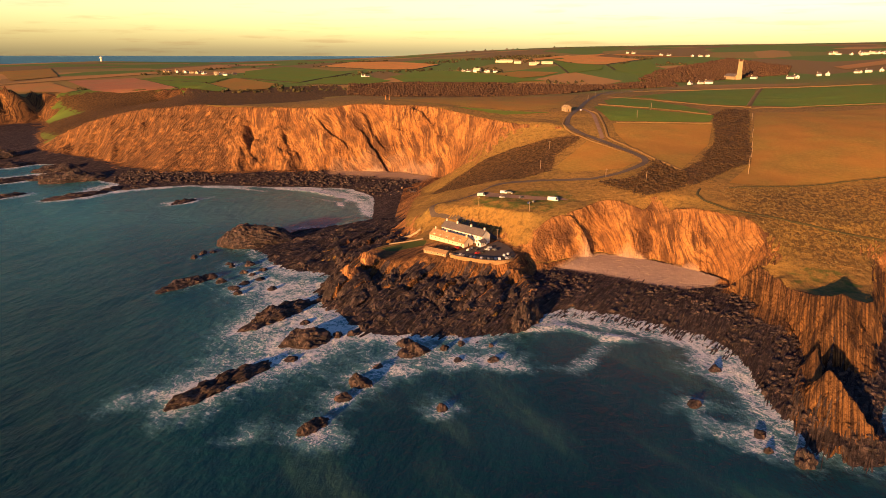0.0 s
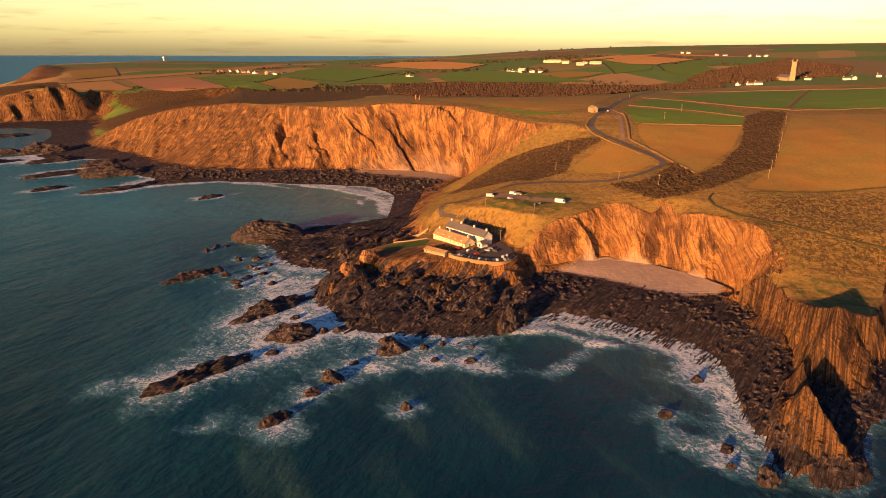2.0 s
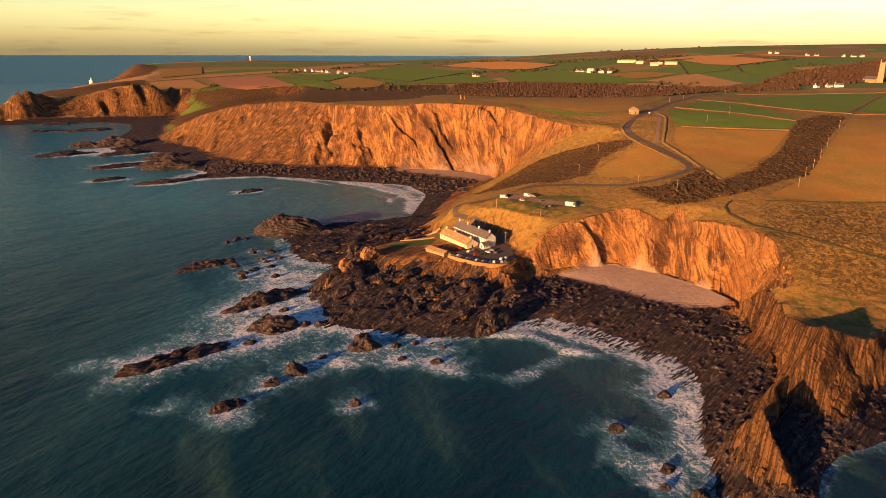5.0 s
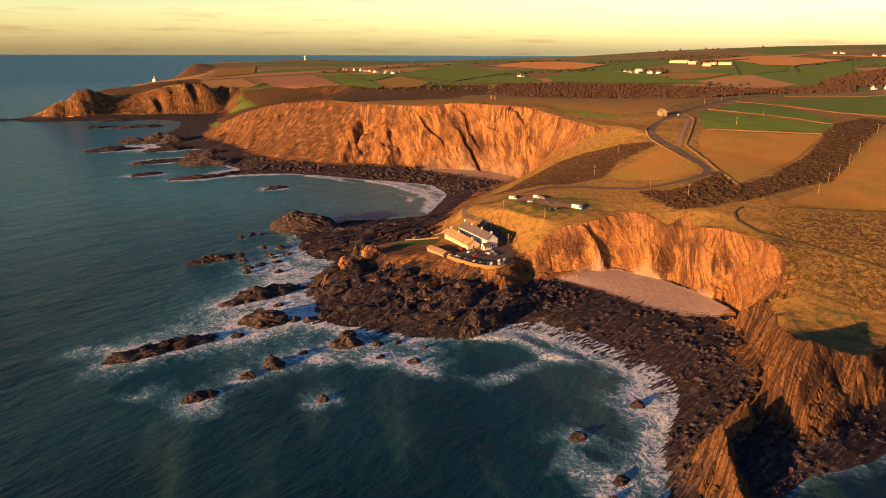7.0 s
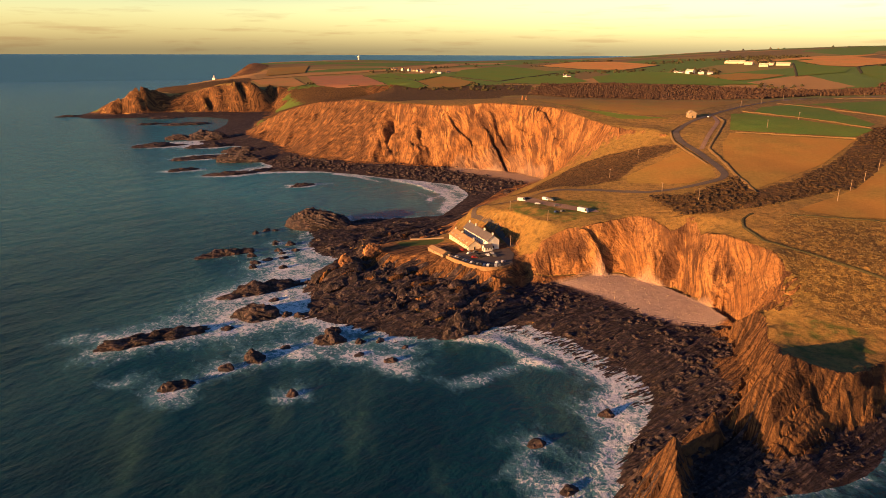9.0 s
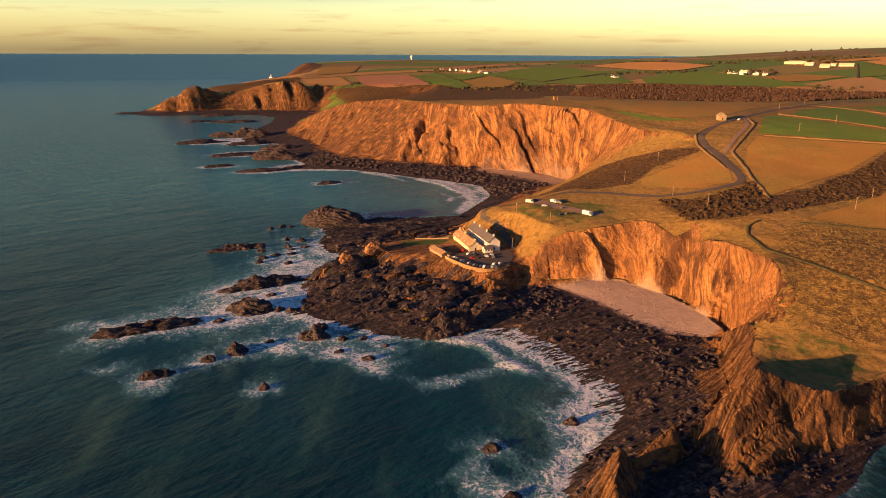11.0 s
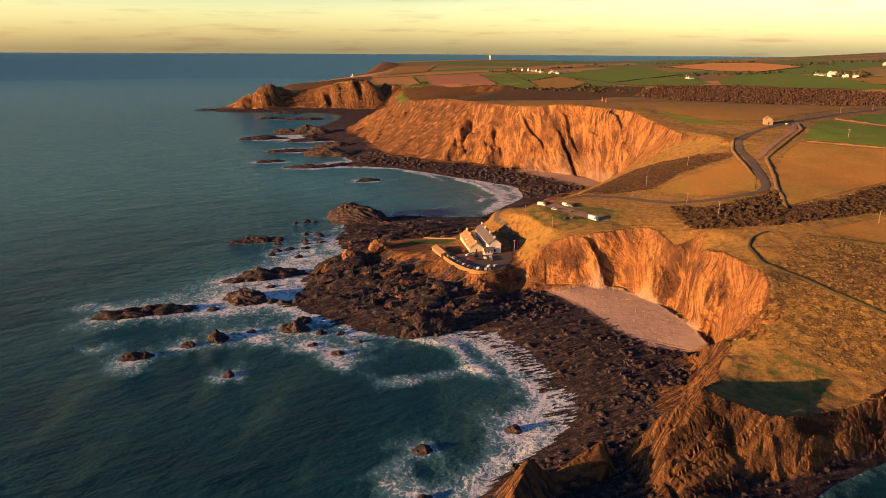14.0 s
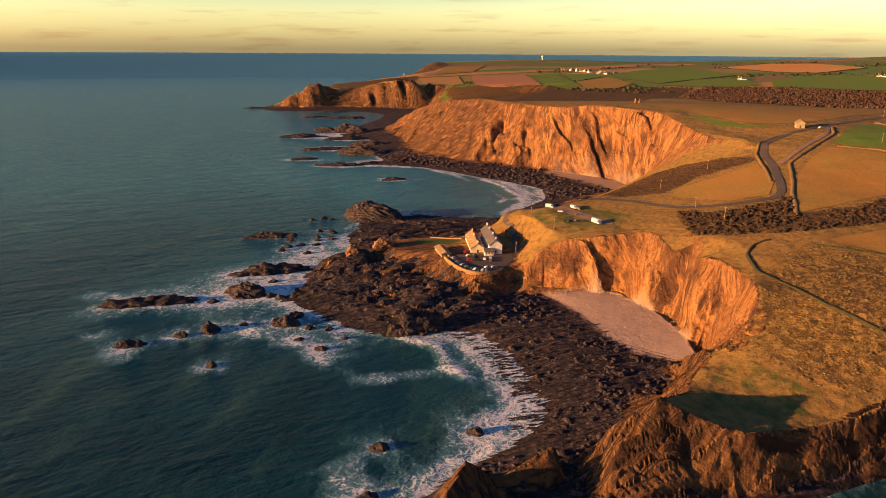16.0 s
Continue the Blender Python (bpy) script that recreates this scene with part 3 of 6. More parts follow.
def solve_relief(x0, y0, nx, ny, d, outer=None):
    """Heights on a square grid: break lines, waterline and downs held, the rest relaxed between them."""
    levels = []
    step = d
    while True:
        levels.append(step)
        if min(nx, ny) * d / step < 24:
            break
        step *= 2
    h = None
    for step in reversed(levels):
        cx, cy = int(np.ceil(nx * d / step)) + 1, int(np.ceil(ny * d / step)) + 1
        gx, gy = np.meshgrid(x0 + np.arange(cx) * step, y0 + np.arange(cy) * step)
        land = inside(COAST, gx, gy)
        fixed, value = ~land, np.where(land, 0.0, -0.5)
        core = inside(INLAND, gx, gy)
        value[core], fixed = downs(gx[core], gy[core]), fixed | core
        if outer is not None:
            edge = np.zeros_like(fixed)
            edge[0], edge[-1], edge[:, 0], edge[:, -1] = True, True, True, True
            value[edge], fixed = outer(gx[edge], gy[edge]), fixed | edge
        add, count = np.zeros_like(value), np.zeros_like(value)
        for line in LINES:
            for (ax, ay, az), (bx, by, bz) in zip(line, line[1:]):
                k = max(2, int(np.hypot(bx - ax, by - ay) / step * 2.5) + 1)
                s = np.linspace(0, 1, k)
                i, j = np.rint((ax + (bx - ax) * s - x0) / step).astype(int), np.rint((ay + (by - ay) * s - y0) / step).astype(int)
                ok = (i >= 0) & (j >= 0) & (i < cx) & (j < cy)
                np.add.at(add, (j[ok], i[ok]), (az + (bz - az) * s)[ok])
                np.add.at(count, (j[ok], i[ok]), 1)
        on = count > 0
        value[on], fixed = add[on] / count[on], fixed | on
        if h is None:
            h = np.where(fixed, value, 30.0)
        else:
            h = np.where(fixed, value, bilinear(h, x0, y0, step * 2, gx, gy))
        for _ in range(160 if step > d else 60):
            p = np.pad(h, 1, mode="edge")
            h = np.where(fixed, value, 0.25 * (p[:-2, 1:-1] + p[2:, 1:-1] + p[1:-1, :-2] + p[1:-1, 2:]))
    return h


def blur(h, n):
    for _ in range(n):
        p = np.pad(h, 1, mode="edge")
        h = (p[:-2, 1:-1] + p[2:, 1:-1] + p[1:-1, :-2] + p[1:-1, 2:] + 2 * h) / 6
    return h


FAR = (-3600.0, -500.0, 288, 224, 25.0)
MID = (-1500.0, 60.0, 320, 220, 7.5)
NEAR = (-430.0, 150.0, 420, 400, 2.0)
far_h = solve_relief(*FAR)
mid_h = solve_relief(*MID, outer=lambda x, y: bilinear(far_h, FAR[0], FAR[1], FAR[4], x, y))
near_h = blur(solve_relief(*NEAR, outer=lambda x, y: bilinear(mid_h, MID[0], MID[1], MID[4], x, y)), 1)
STACKS = (138.0, 202.0, 168, 206, 1.0)
stack_h = solve_relief(*STACKS, outer=lambda x, y: bilinear(near_h, NEAR[0], NEAR[1], NEAR[4], x, y))


def within(g, x, y, m):
    x0, y0, nx, ny, d = g
    return smooth(0, m, np.minimum(np.minimum(x - x0, x0 + nx * d - x), np.minimum(y - y0, y0 + ny * d - y)))


def relief(x, y):
    """The smooth lie of the land."""
    z = bilinear(far_h, FAR[0], FAR[1], FAR[4], x, y)
    w = within(MID, x, y, 60)
    z = z * (1 - w) + bilinear(mid_h, MID[0], MID[1], MID[4], x, y) * w
    w = within(NEAR, x, y, 20)
    z = z * (1 - w) + bilinear(near_h, NEAR[0], NEAR[1], NEAR[4], x, y) * w
    w = within(STACKS, x, y, 8)
    return z * (1 - w) + bilinear(stack_h, STACKS[0], STACKS[1], STACKS[4], x, y) * w


SHINGLE = [(78, 434), (88, 441), (100, 455), (117, 461), (135, 456), (153, 445), (172, 427), (184, 411), (178, 401), (158, 397), (139, 405), (114, 423), (89, 434)]
SAND_NORTH = [(-12, 775), (-49, 808), (-91, 816), (-140, 812), (-150, 800), (-110, 790), (-60, 775), (-25, 745)]
TERRACE = [(53, 430), (44, 415), (33, 415), (18, 421), (6, 428), (-6, 434), (-20, 430), (-40, 430), (-56, 437), (-59, 446), (-48, 463), (-25, 479), (-8, 494), (10, 494),
           (26, 480), (40, 472), (50, 452)]
STRIKE = (0.56, 0.83)


def shaped(x, y):
    """The lie of the land with the cliffs cut back into gullies between buttresses."""
    z = relief(x, y)
    ring = lambda r: np.maximum.reduce([relief(x + r * math.cos(a), y + r * math.sin(a)) for a in np.arange(6) * math.pi / 3])
    top, wide = ring(7.0), ring(17.0)
    brow = smooth(1.0, 9.0, top - z)
    north = smooth(690, 730, y) * smooth(1040, 1000, y) * smooth(110, 30, x) * smooth(-620, -560, x)
    w = (x + 0.55 * z) / 66 + 0.9 * fbm(x / 120, 0.37 + 0 * x, 18, 2) + 0.25 * fbm(x / 30, y / 30, 16, 3)
    f, tall = w - np.floor(w), 0.5 + 0.5 * hash2(np.floor(w), np.floor(w) * 0, 19)
    s = x + 1.0 * z + 5 * fbm(x / 40, y / 40, 18, 3)
    d = (5 + 9 * tall * tall) * (1 + 0.9 * smooth(-120, -320, x)) * np.where(f < 0.4, f / 0.4, (1 - f) / 0.6) + 4.5 * ridged(s / 34, 0.5 + 0 * s, 20) + 3.4 * ridged(s / 13, 0.5 + 0 * s, 24) + 1.0 * ridged(s / 5.5, 0.5 + 0 * s, 27) + 1.5 * fbm(s / 20, z / 30, 34, 3) - 8
    d = d * north * smooth(1.0, 22.0, wide - z) * smooth(3, 14, z)
    point = smooth(1120, 1180, y) * smooth(1520, 1460, y) * smooth(-850, -890, x) * smooth(-1270, -1210, x)
    w = (x + 0.6 * z) / 47 + 0.5 * fbm(x / 60, y / 60, 44, 2)
    f = w - np.floor(w)
    d = d + point * smooth(1.0, 20.0, wide - z) * smooth(3, 14, z) * (17 * np.where(f < 0.3, f / 0.3, (1 - f) / 0.7) + 9 * ridged(s / 19, 0.5 + 0 * s, 45) - 14)
    south = smooth(60, 75, x) * smooth(215, 200, x) * smooth(425, 436, y) * smooth(500, 488, y)
    q = x + 0.55 * z + 3 * fbm(x / 18, y / 18, 28, 3)
    d = d + south * brow * smooth(7, 12, z) * (4.5 * ridged(q / 21, 0.5 + 0 * q, 29) + 2.0 * ridged(q / 8, 0.5 + 0 * q, 30) + 0.8 * ridged(q / 3.2, 0.5 + 0 * q, 32) - 1.5)
    return relief(x + 0.15 * d, y - d), top, brow, np.maximum(north, south)



def ground(x, y):
    """The height of the ground with its rock ribs, gullies and bumps."""
    x, y = np.asarray(x, float), np.asarray(y, float)
    e = 3.0
    z, top, brow, face = shaped(x, y)
    gx, gy = (relief(x + e, y) - relief(x - e, y)) / (2 * e), (relief(x, y + e) - relief(x, y - e)) / (2 * e)
    slope = np.hypot(gx, gy)
    reach = np.hypot(x - 140, y - 60)
    v, u = x * STRIKE[1] - y * STRIKE[0], x * STRIKE[0] + y * STRIKE[1]
    wv = v + 5 * fbm(x / 40, y / 40, 3, 3) + 0.35 * z
    quay = smooth(70, 45, x) * smooth(-150, -80, x) * smooth(560, 500, y) * smooth(0.3, 2.0, z)
    steep = smooth(0.42, 0.85, slope)
    flat = inside(TERRACE, x, y)
    core = inside(INLAND, x, y) & (slope < 0.45)
    soft = inside(SHINGLE, x, y) | inside(SAND_NORTH, x, y)
    crag = steep * (5.0 * ridged(wv / 38, u / 120, 10) + 4.0 * ridged(wv / 15, u / 70, 11) + 2.2 * ridged(wv / 6.5, u / 36, 12) + 0.8 * ridged(wv / 2.7, u / 15, 13) + 0.9 * fbm(x / 5, y / 5, 14, 3) - 4.0)
    stacks = smooth(120, 150, x) * smooth(412, 398, y)
    crag = np.minimum(crag, 2.5 * smooth(5.0, 15.0, top - z)) * brow * smooth(0.0, 14.0, z) * (1 - 0.8 * stacks) * (1 - 0.45 * face)
    big, crack = blocks(v / 6.5 + 0.25 * fbm(x / 9, y / 9, 61, 2), u / 34, 62)
    small, split = blocks(v / 2.6, u / 13 + 0.3 * vnoise(x / 5, y / 5, 63), 64)
    saw = (v - 0.25 * z + 1.2 * fbm(x / 14, y / 14, 36, 2)) / 4.6
    saw = saw - np.floor(saw)
    slab = stacks * smooth(2.0, 6.0, z) * smooth(0.3, 0.6, slope) * (0.3 + 0.7 * brow) * (1.5 * np.where(saw < 0.8, saw / 0.8, (1 - saw) / 0.2) - 0.5 + 1.1 * big + 0.7 * small - 2.0 * smooth(0.15, 0.0, crack) - 0.8 * smooth(0.2, 0.0, split) + 0.5 * ridged(v / 1.9, u / 18, 38))
    low = smooth(13, 6, z) * smooth(-1.5, 0.6, z) * (1 - steep)
    calm = (0.4 + 0.6 * smooth(0.0, 2.5, z)) * (1 - 0.7 * smooth(70, 85, x) * smooth(375, 395, y) * smooth(450, 440, y))
    reef = smooth(50, 75, x) * smooth(215, 190, x)
    ribs = 0.9 * ridged(wv / 5.5, u / 60, 21) * smooth(-0.4, 0.5, vnoise(x / 30, y / 30, 5)) + 0.55 * ridged(wv / 2.3, u / 30, 22) + 0.35 * fbm(x / 4, y / 4, 23, 3) + 0.2
    broken = 2.3 * big + 0.75 * small - 2.0 * smooth(0.16, 0.0, crack) - 0.5 * smooth(0.2, 0.0, split) + 0.5 * ridged(v / 2.1, u / 20, 26) + 0.3
    shore = low * calm * (ribs * (0.45 + 0.55 * reef) + broken * quay * (0.4 + 0.6 * smooth(0.0, 3.0, z)))
    bluff = quay * steep * (1.6 * big + 0.9 * small - 0.9 * smooth(0.15, 0.0, crack))
    turf = (1 - steep) * (1 - low) * (0.5 * fbm(x / 22, y / 22, 31, 4) + 0.25 * fbm(x / 6, y / 6, 33, 2)) * np.where(core, 0.7, 1.0)
    scale = np.where(soft, 0.12, 1.0) * np.where(flat, 0.0, 1.0)
    out = z + (crag * (1 - 0.6 * quay) + shore + turf + slab + bluff) * scale
    far = smooth(500, 1400, reach) * steep
    out = out + far * brow * (np.where(y > 1040, 24, 3) * ridged(v / 75, u / 240, 41) + np.where(y > 1040, 13, 2) * ridged(v / 30, u / 120, 42) - 5) * smooth(4, 25, z)
    jag = (6.0 * vnoise(v / 4.5, u / 50, 66) + 3.5 * vnoise(v / 1.9, u / 40, 67)) * smooth(640, 560, y)
    sea = ~inside(COAST, x + jag * STRIKE[0], y + jag * STRIKE[1])
    return np.where(sea, np.minimum(out, -0.6), out)


def axis(lo, a, b, hi, d, grow):
    mid = list(np.arange(a, b + d / 2, d))
    up, s = [], d
    p = mid[-1]
    while p < hi:
        s += s * grow
        p += s
        up.append(p)
    down, s, p = [], d, mid[0]
    while p > lo:
        s += s * grow
        p -= s
        down.append(p)
    return np.array(down[::-1] + mid + up)


def sheet(name, xs, ys, zs, keep, material, fields=(), outside=None):
    """A surface over the grid xs by ys; cells whose corners are all outside keep are left out."""
    ny, nx = zs.shape
    gx, gy = np.meshgrid(xs, ys)
    idx = np.arange(nx * ny).reshape(ny, nx)
    cell = keep[:-1, :-1] | keep[1:, :-1] | keep[:-1, 1:] | keep[1:, 1:]
    if outside is not None:
        cell &= outside[:-1, :-1] & outside[1:, 1:] & outside[:-1, 1:] & outside[1:, :-1]
    quads = np.stack([idx[:-1, :-1], idx[:-1, 1:], idx[1:, 1:], idx[1:, :-1]], -1)[cell]
    used = np.unique(quads)
    remap = np.full(nx * ny, -1)
    remap[used] = np.arange(len(used))
    co = np.stack([gx.ravel(), gy.ravel(), zs.ravel()], 1)[used]
    quads = remap[quads]
    me = bpy.data.meshes.new(name)
    me.vertices.add(len(co))
    me.vertices.foreach_set("co", co.ravel())
    me.loops.add(quads.size)
    me.loops.foreach_set("vertex_index", quads.ravel().astype(np.int32))
    me.polygons.add(len(quads))
    me.polygons.foreach_set("loop_start", (np.arange(len(quads)) * 4).astype(np.int32))
    me.update(calc_edges=True)
    crisp = np.zeros(len(used), bool)
    for key, val in fields:
        if key in ("rock", "wet") and outside is None:
            crisp |= val.ravel()[used] > 0.5
    me.polygons.foreach_set("use_smooth", ~crisp[quads].any(1))
    for key, val in fields:
        at = me.attributes.new(key, "FLOAT", "POINT")
        at.data.foreach_set("value", val.ravel()[used].astype(np.float32))
    me.materials.append(material)
    return new(name, me)


xs = axis(-3500, -330, 330, 3300, 1.5, 0.010)
ys = axis(-400, 195, 900, 4950, 1.5, 0.011)
HOLE = (float(xs[np.searchsorted(xs, -192)]), float(ys[np.searchsorted(ys, 206)]), float(xs[np.searchsorted(xs, 292)]), float(ys[np.searchsorted(ys, 504)]))
fx, fy = np.linspace(HOLE[0], HOLE[2], 606), np.linspace(HOLE[1], HOLE[3], 374)
FX, FY = np.meshgrid(fx, fy)
FZ = ground(FX, FY)
GX, GY = np.meshgrid(xs, ys)
GZ = ground(GX, GY)

# ---------------------------------------------------------------- ground cover and sea
SPUR_SCRUB = [(5, 669), (41, 682), (69, 679), (111, 672), (143, 657), (132, 647), (106, 616), (96, 575), (61, 565), (20, 600), (-15, 640)]
RAVINE = [(299, 739), (337, 787), (353, 771), (293, 632), (276, 586), (256, 545), (234, 531), (198, 497), (188, 491), (187, 522), (185, 561), (176, 563),
          (191, 526), (220, 557), (256, 619)]
SLOPE_SCRUB = [(122, 525), (155, 522), (185, 565), (197, 516), (182, 486), (151, 480)]
BRACKEN = [(-750, 1391), (-712, 1485), (-454, 1384), (-413, 1565), (-253, 1601), (-168, 1363), (-339, 1293), (-460, 1231), (-620, 1200), (-720, 1290)]
HEATH = [(212, 477), (338, 493), (420, 470), (400, 420), (300, 404), (268, 392), (246, 378), (222, 382), (206, 398), (212, 417), (200, 440)]
WOODLAND = [(-225, 1600), (-55, 1615), (132, 1551), (334, 1435), (501, 1497), (457, 1306), (324, 1348), (225, 1221), (41, 1267), (-84, 1282), (-200, 1380)]
WOODLAND_EAST = [(441, 1526), (539, 1722), (762, 1970), (894, 2132), (857, 1673), (741, 1460), (640, 1480), (531, 1400)]
LAWN = [(-46, 456), (-25, 470), (-12, 470), (-14, 458), (-36, 447)]
ROCKY_WEST = [(-330, 925), (-430, 965), (-560, 1015), (-600, 1040), (-540, 930), (-450, 880), (-390, 830), (-330, 800)]
COMBE = [(-590, 1045), (-500, 1060), (-470, 1180), (-520, 1380), (-700, 1420), (-800, 1330), (-740, 1200), (-650, 1100)]
COMBE_UPPER = [(-850, 1440), (-776, 1506), (-675, 1540), (-532, 1575), (-269, 1421), (-224, 1297), (-300, 1200), (-431, 1150), (-500, 1060), (-640, 1330), (-780, 1390)]
# dark scrub tone painted on for the shade over the point's far slopes
POINT_SHADED = [(-1200, 1330), (-1150, 1330), (-1070, 1300), (-1000, 1350), (-900, 1400), (-980, 1480), (-1080, 1620), (-1250, 1640), (-1240, 1420)]
HILL_HEATH = [(-1240, 1850), (-1290, 1700), (-1400, 1860), (-1650, 2200), (-1850, 2420), (-1760, 2500), (-1640, 2420), (-1480, 2240)]
QUAY_WEST = [(-70, 450), (-60, 425), (-30, 426), (-14, 432), (-20, 440), (-38, 444), (-50, 458)]
PARKING_TURF = [(16, 505), (30, 528), (60, 533), (100, 518), (104, 488), (76, 470), (45, 486)]
STACK_TURF = [(203, 376), (201, 356), (205, 343), (203.5, 331), (204, 320), (206, 314), (212, 319), (223, 324), (231, 329), (240, 346), (250, 360), (244, 374), (225, 380)]


NORTH_FACE = [(p[0], p[1] - 5) for p in CLIFF_TOP_NORTH[3:]] + [p[:2] for p in CLIFF_FOOT_NORTH[::-1]]
HILL_TURF = [(-20, 505), (-24, 535), (0, 548), (30, 525), (72, 484), (74, 466), (60, 447), (52, 446), (42, 474), (22, 492), (0, 500)]
BLUFF = [(56, 430), (52, 412), (40, 400), (15, 398), (-15, 408), (-60, 415), (-70, 440), (-50, 470), (-20, 482), (-5, 436), (18, 424), (33, 417.5), (44, 417.5), (52, 432)]
STACK_ROCK = [(140, 210), (265, 210), (290, 380), (262, 370), (250, 357), (241, 345), (231, 327.5), (223, 322.5), (212, 317.5), (204.5, 312), (202.5, 320), (202, 331), (204, 343), (199, 356), (199, 374), (190, 402), (140, 402)]


def cover(GX, GY, GZ, gx, gy):
    """What covers the ground: rock, wet reef, shingle, scrub, lawn, shale, far land."""
    def soft_mask(poly, w=6.0):
        m = np.zeros_like(GX)
        for dx, dy in ((0, 0), (w, 0), (-w, 0), (0, w), (0, -w)):
            m += inside(poly, GX + dx, GY + dy) / 5.0
        return m

    dzx, dzy = np.gradient(GZ, gy, gx)[1], np.gradient(GZ, gy, gx)[0]
    tilt = np.hypot(dzx, dzy)
    base = relief(GX, GY)
    f_rock = np.clip(smooth(0.5, 0.85, tilt), 0, 1) * smooth(1.5, 5, base)
    f_rock = np.maximum(f_rock, smooth(12, 7, base) * smooth(1, 4, base) * 0.9)
    f_rock = np.maximum.reduce([f_rock, soft_mask(ROCKY_WEST, 8), 0.9 * soft_mask(QUAY_WEST, 3), 0.55 * soft_mask(HILL_HEATH, 20)])
    f_wet = smooth(8.5, 5.0, base + 1.2 * fbm(GX / 25, GY / 25, 77, 3)) * (1 - 0.55 * smooth(0.7, 1.3, tilt))
    quay_rise = soft_mask([(-72, 450), (-70, 410), (-40, 385), (20, 372), (56, 385), (66, 440), (40, 470)], 6)
    f_wet = f_wet * (1 - 0.65 * quay_rise * smooth(2.4, 4.4, base))
    f_rock = np.maximum(f_rock, 0.9 * quay_rise * smooth(2.4, 4.4, base))
    f_wet = np.where((GY > 480) & (GX > -45) & (GY < 720), 0, f_wet)
    f_shingle = np.maximum(soft_mask(SHINGLE, 2.0), 0.8 * soft_mask(SAND_NORTH, 8.0))
    f_wet = f_wet * (1 - f_shingle)
    f_rock = np.maximum(f_rock, soft_mask(NORTH_FACE, 3)) * (1 - f_shingle)
    f_scrub = np.maximum.reduce([soft_mask(SPUR_SCRUB), soft_mask(RAVINE, 4), 0.8 * soft_mask(SLOPE_SCRUB), soft_mask(BRACKEN, 20), 0.30 * soft_mask(HEATH, 14),
                                 soft_mask(WOODLAND, 20), soft_mask(WOODLAND_EAST, 20), soft_mask(COMBE, 15), 0.8 * soft_mask(COMBE_UPPER, 20), soft_mask(POINT_SHADED, 15), soft_mask(HILL_HEATH, 20)])
    f_lawn = np.maximum.reduce([soft_mask(LAWN, 2), 0.52 * soft_mask(PARKING_TURF, 3), 0.44 * soft_mask(STACK_TURF, 4)])
    f_rock = f_rock * (1 - soft_mask(HILL_TURF, 4))
    f_scrub = np.maximum(f_scrub, 0.35 * soft_mask(BLUFF, 3) * smooth(0.15, 0.35, tilt))
    f_shale = np.maximum.reduce([np.maximum(0.43 * smooth(-60, -200, GX), 0.56 * smooth(-180, -300, GX)) * smooth(650, 720, GY), smooth(125, 155, GX) * smooth(400, 380, GY), 0.55 * quay_rise, 0.62 * smooth(1030, 1100, GY)])
    f_far = smooth(900, 1500, np.hypot(GX - 140, GY - 60))
    f_rock = np.maximum(f_rock, soft_mask(STACK_ROCK, 2)) * (1 - f_lawn)
    f_heath = np.maximum(soft_mask(HEATH, 10), 0.8 * soft_mask(SLOPE_SCRUB, 8))
    return (("heath", f_heath), ("rock", f_rock), ("wet", f_wet), ("shingle", f_shingle), ("scrub", f_scrub), ("lawn", f_lawn), ("shale", f_shale), ("far", f_far))


outside = (GX <= HOLE[0]) | (GX >= HOLE[2]) | (GY <= HOLE[1]) | (GY >= HOLE[3])
land = sheet("ground", xs, ys, GZ, GZ > -1.2, LAND, cover(GX, GY, GZ, xs, ys), outside)
tagged(land, "grassy downs above orange cliffs and dark reef", "ground", kind="structure")
shore_land = sheet("foreshore", fx, fy, FZ, FZ > -1.2, LAND, cover(FX, FY, FZ, fx, fy))
tagged(shore_land, "tilted rock beds, shingle and turf round the cove", "foreshore", kind="structure")

# rocks standing in the sea: x, y, length, width, height, heading
ISLETS = [(-104, 276, 64, 11, 5.5, 54), (-74, 324, 30, 17, 8, 25), (-97, 362, 56, 14, 7, 57), (-15, 312, 17, 12, 7, 40), (-39, 278, 12, 10, 5.5, 30),
          (-54, 240, 18, 7, 4, 52), (-172, 416, 48, 11, 5, 50), (-20, 322, 10, 8, 4, 50), (140, 218, 13, 7, 6.5, 60)]
SKERRIES = [(-58, 333), (-77, 303), (-45, 264), (1, 316), (26, 320), (26, 303), (8, 303), (-154, 453), (-133, 397), (-189, 473), (135, 293), (155, 273), (129, 224), (131, 236),
            (-151, 419), (-126, 425), (-158, 459), (-179, 506), (-138, 407), (-134, 435), (-80, 350), (149, 270), (0, 255), (-32, 295), (-129, 445), (-134, 417), (-113, 406), (-123, 459),
            (-186, 484), (-179, 488), (-166, 507), (-142, 457), (-141, 439), (10, 322), (113, 260), (-21, 323)]
FAR_SKERRIES = [(-395, 692, 40), (-469, 689, 26), (-521, 776, 50), (-590, 880, 60), (-670, 846, 55), (-690, 862, 30), (-862, 1117, 60), (-928, 1090, 40), (-1000, 1200, 50),
                (-1226, 1137, 40), (-270, 665, 22), (-600, 905, 40), (-345, 745, 30), (-373, 728, 26)]

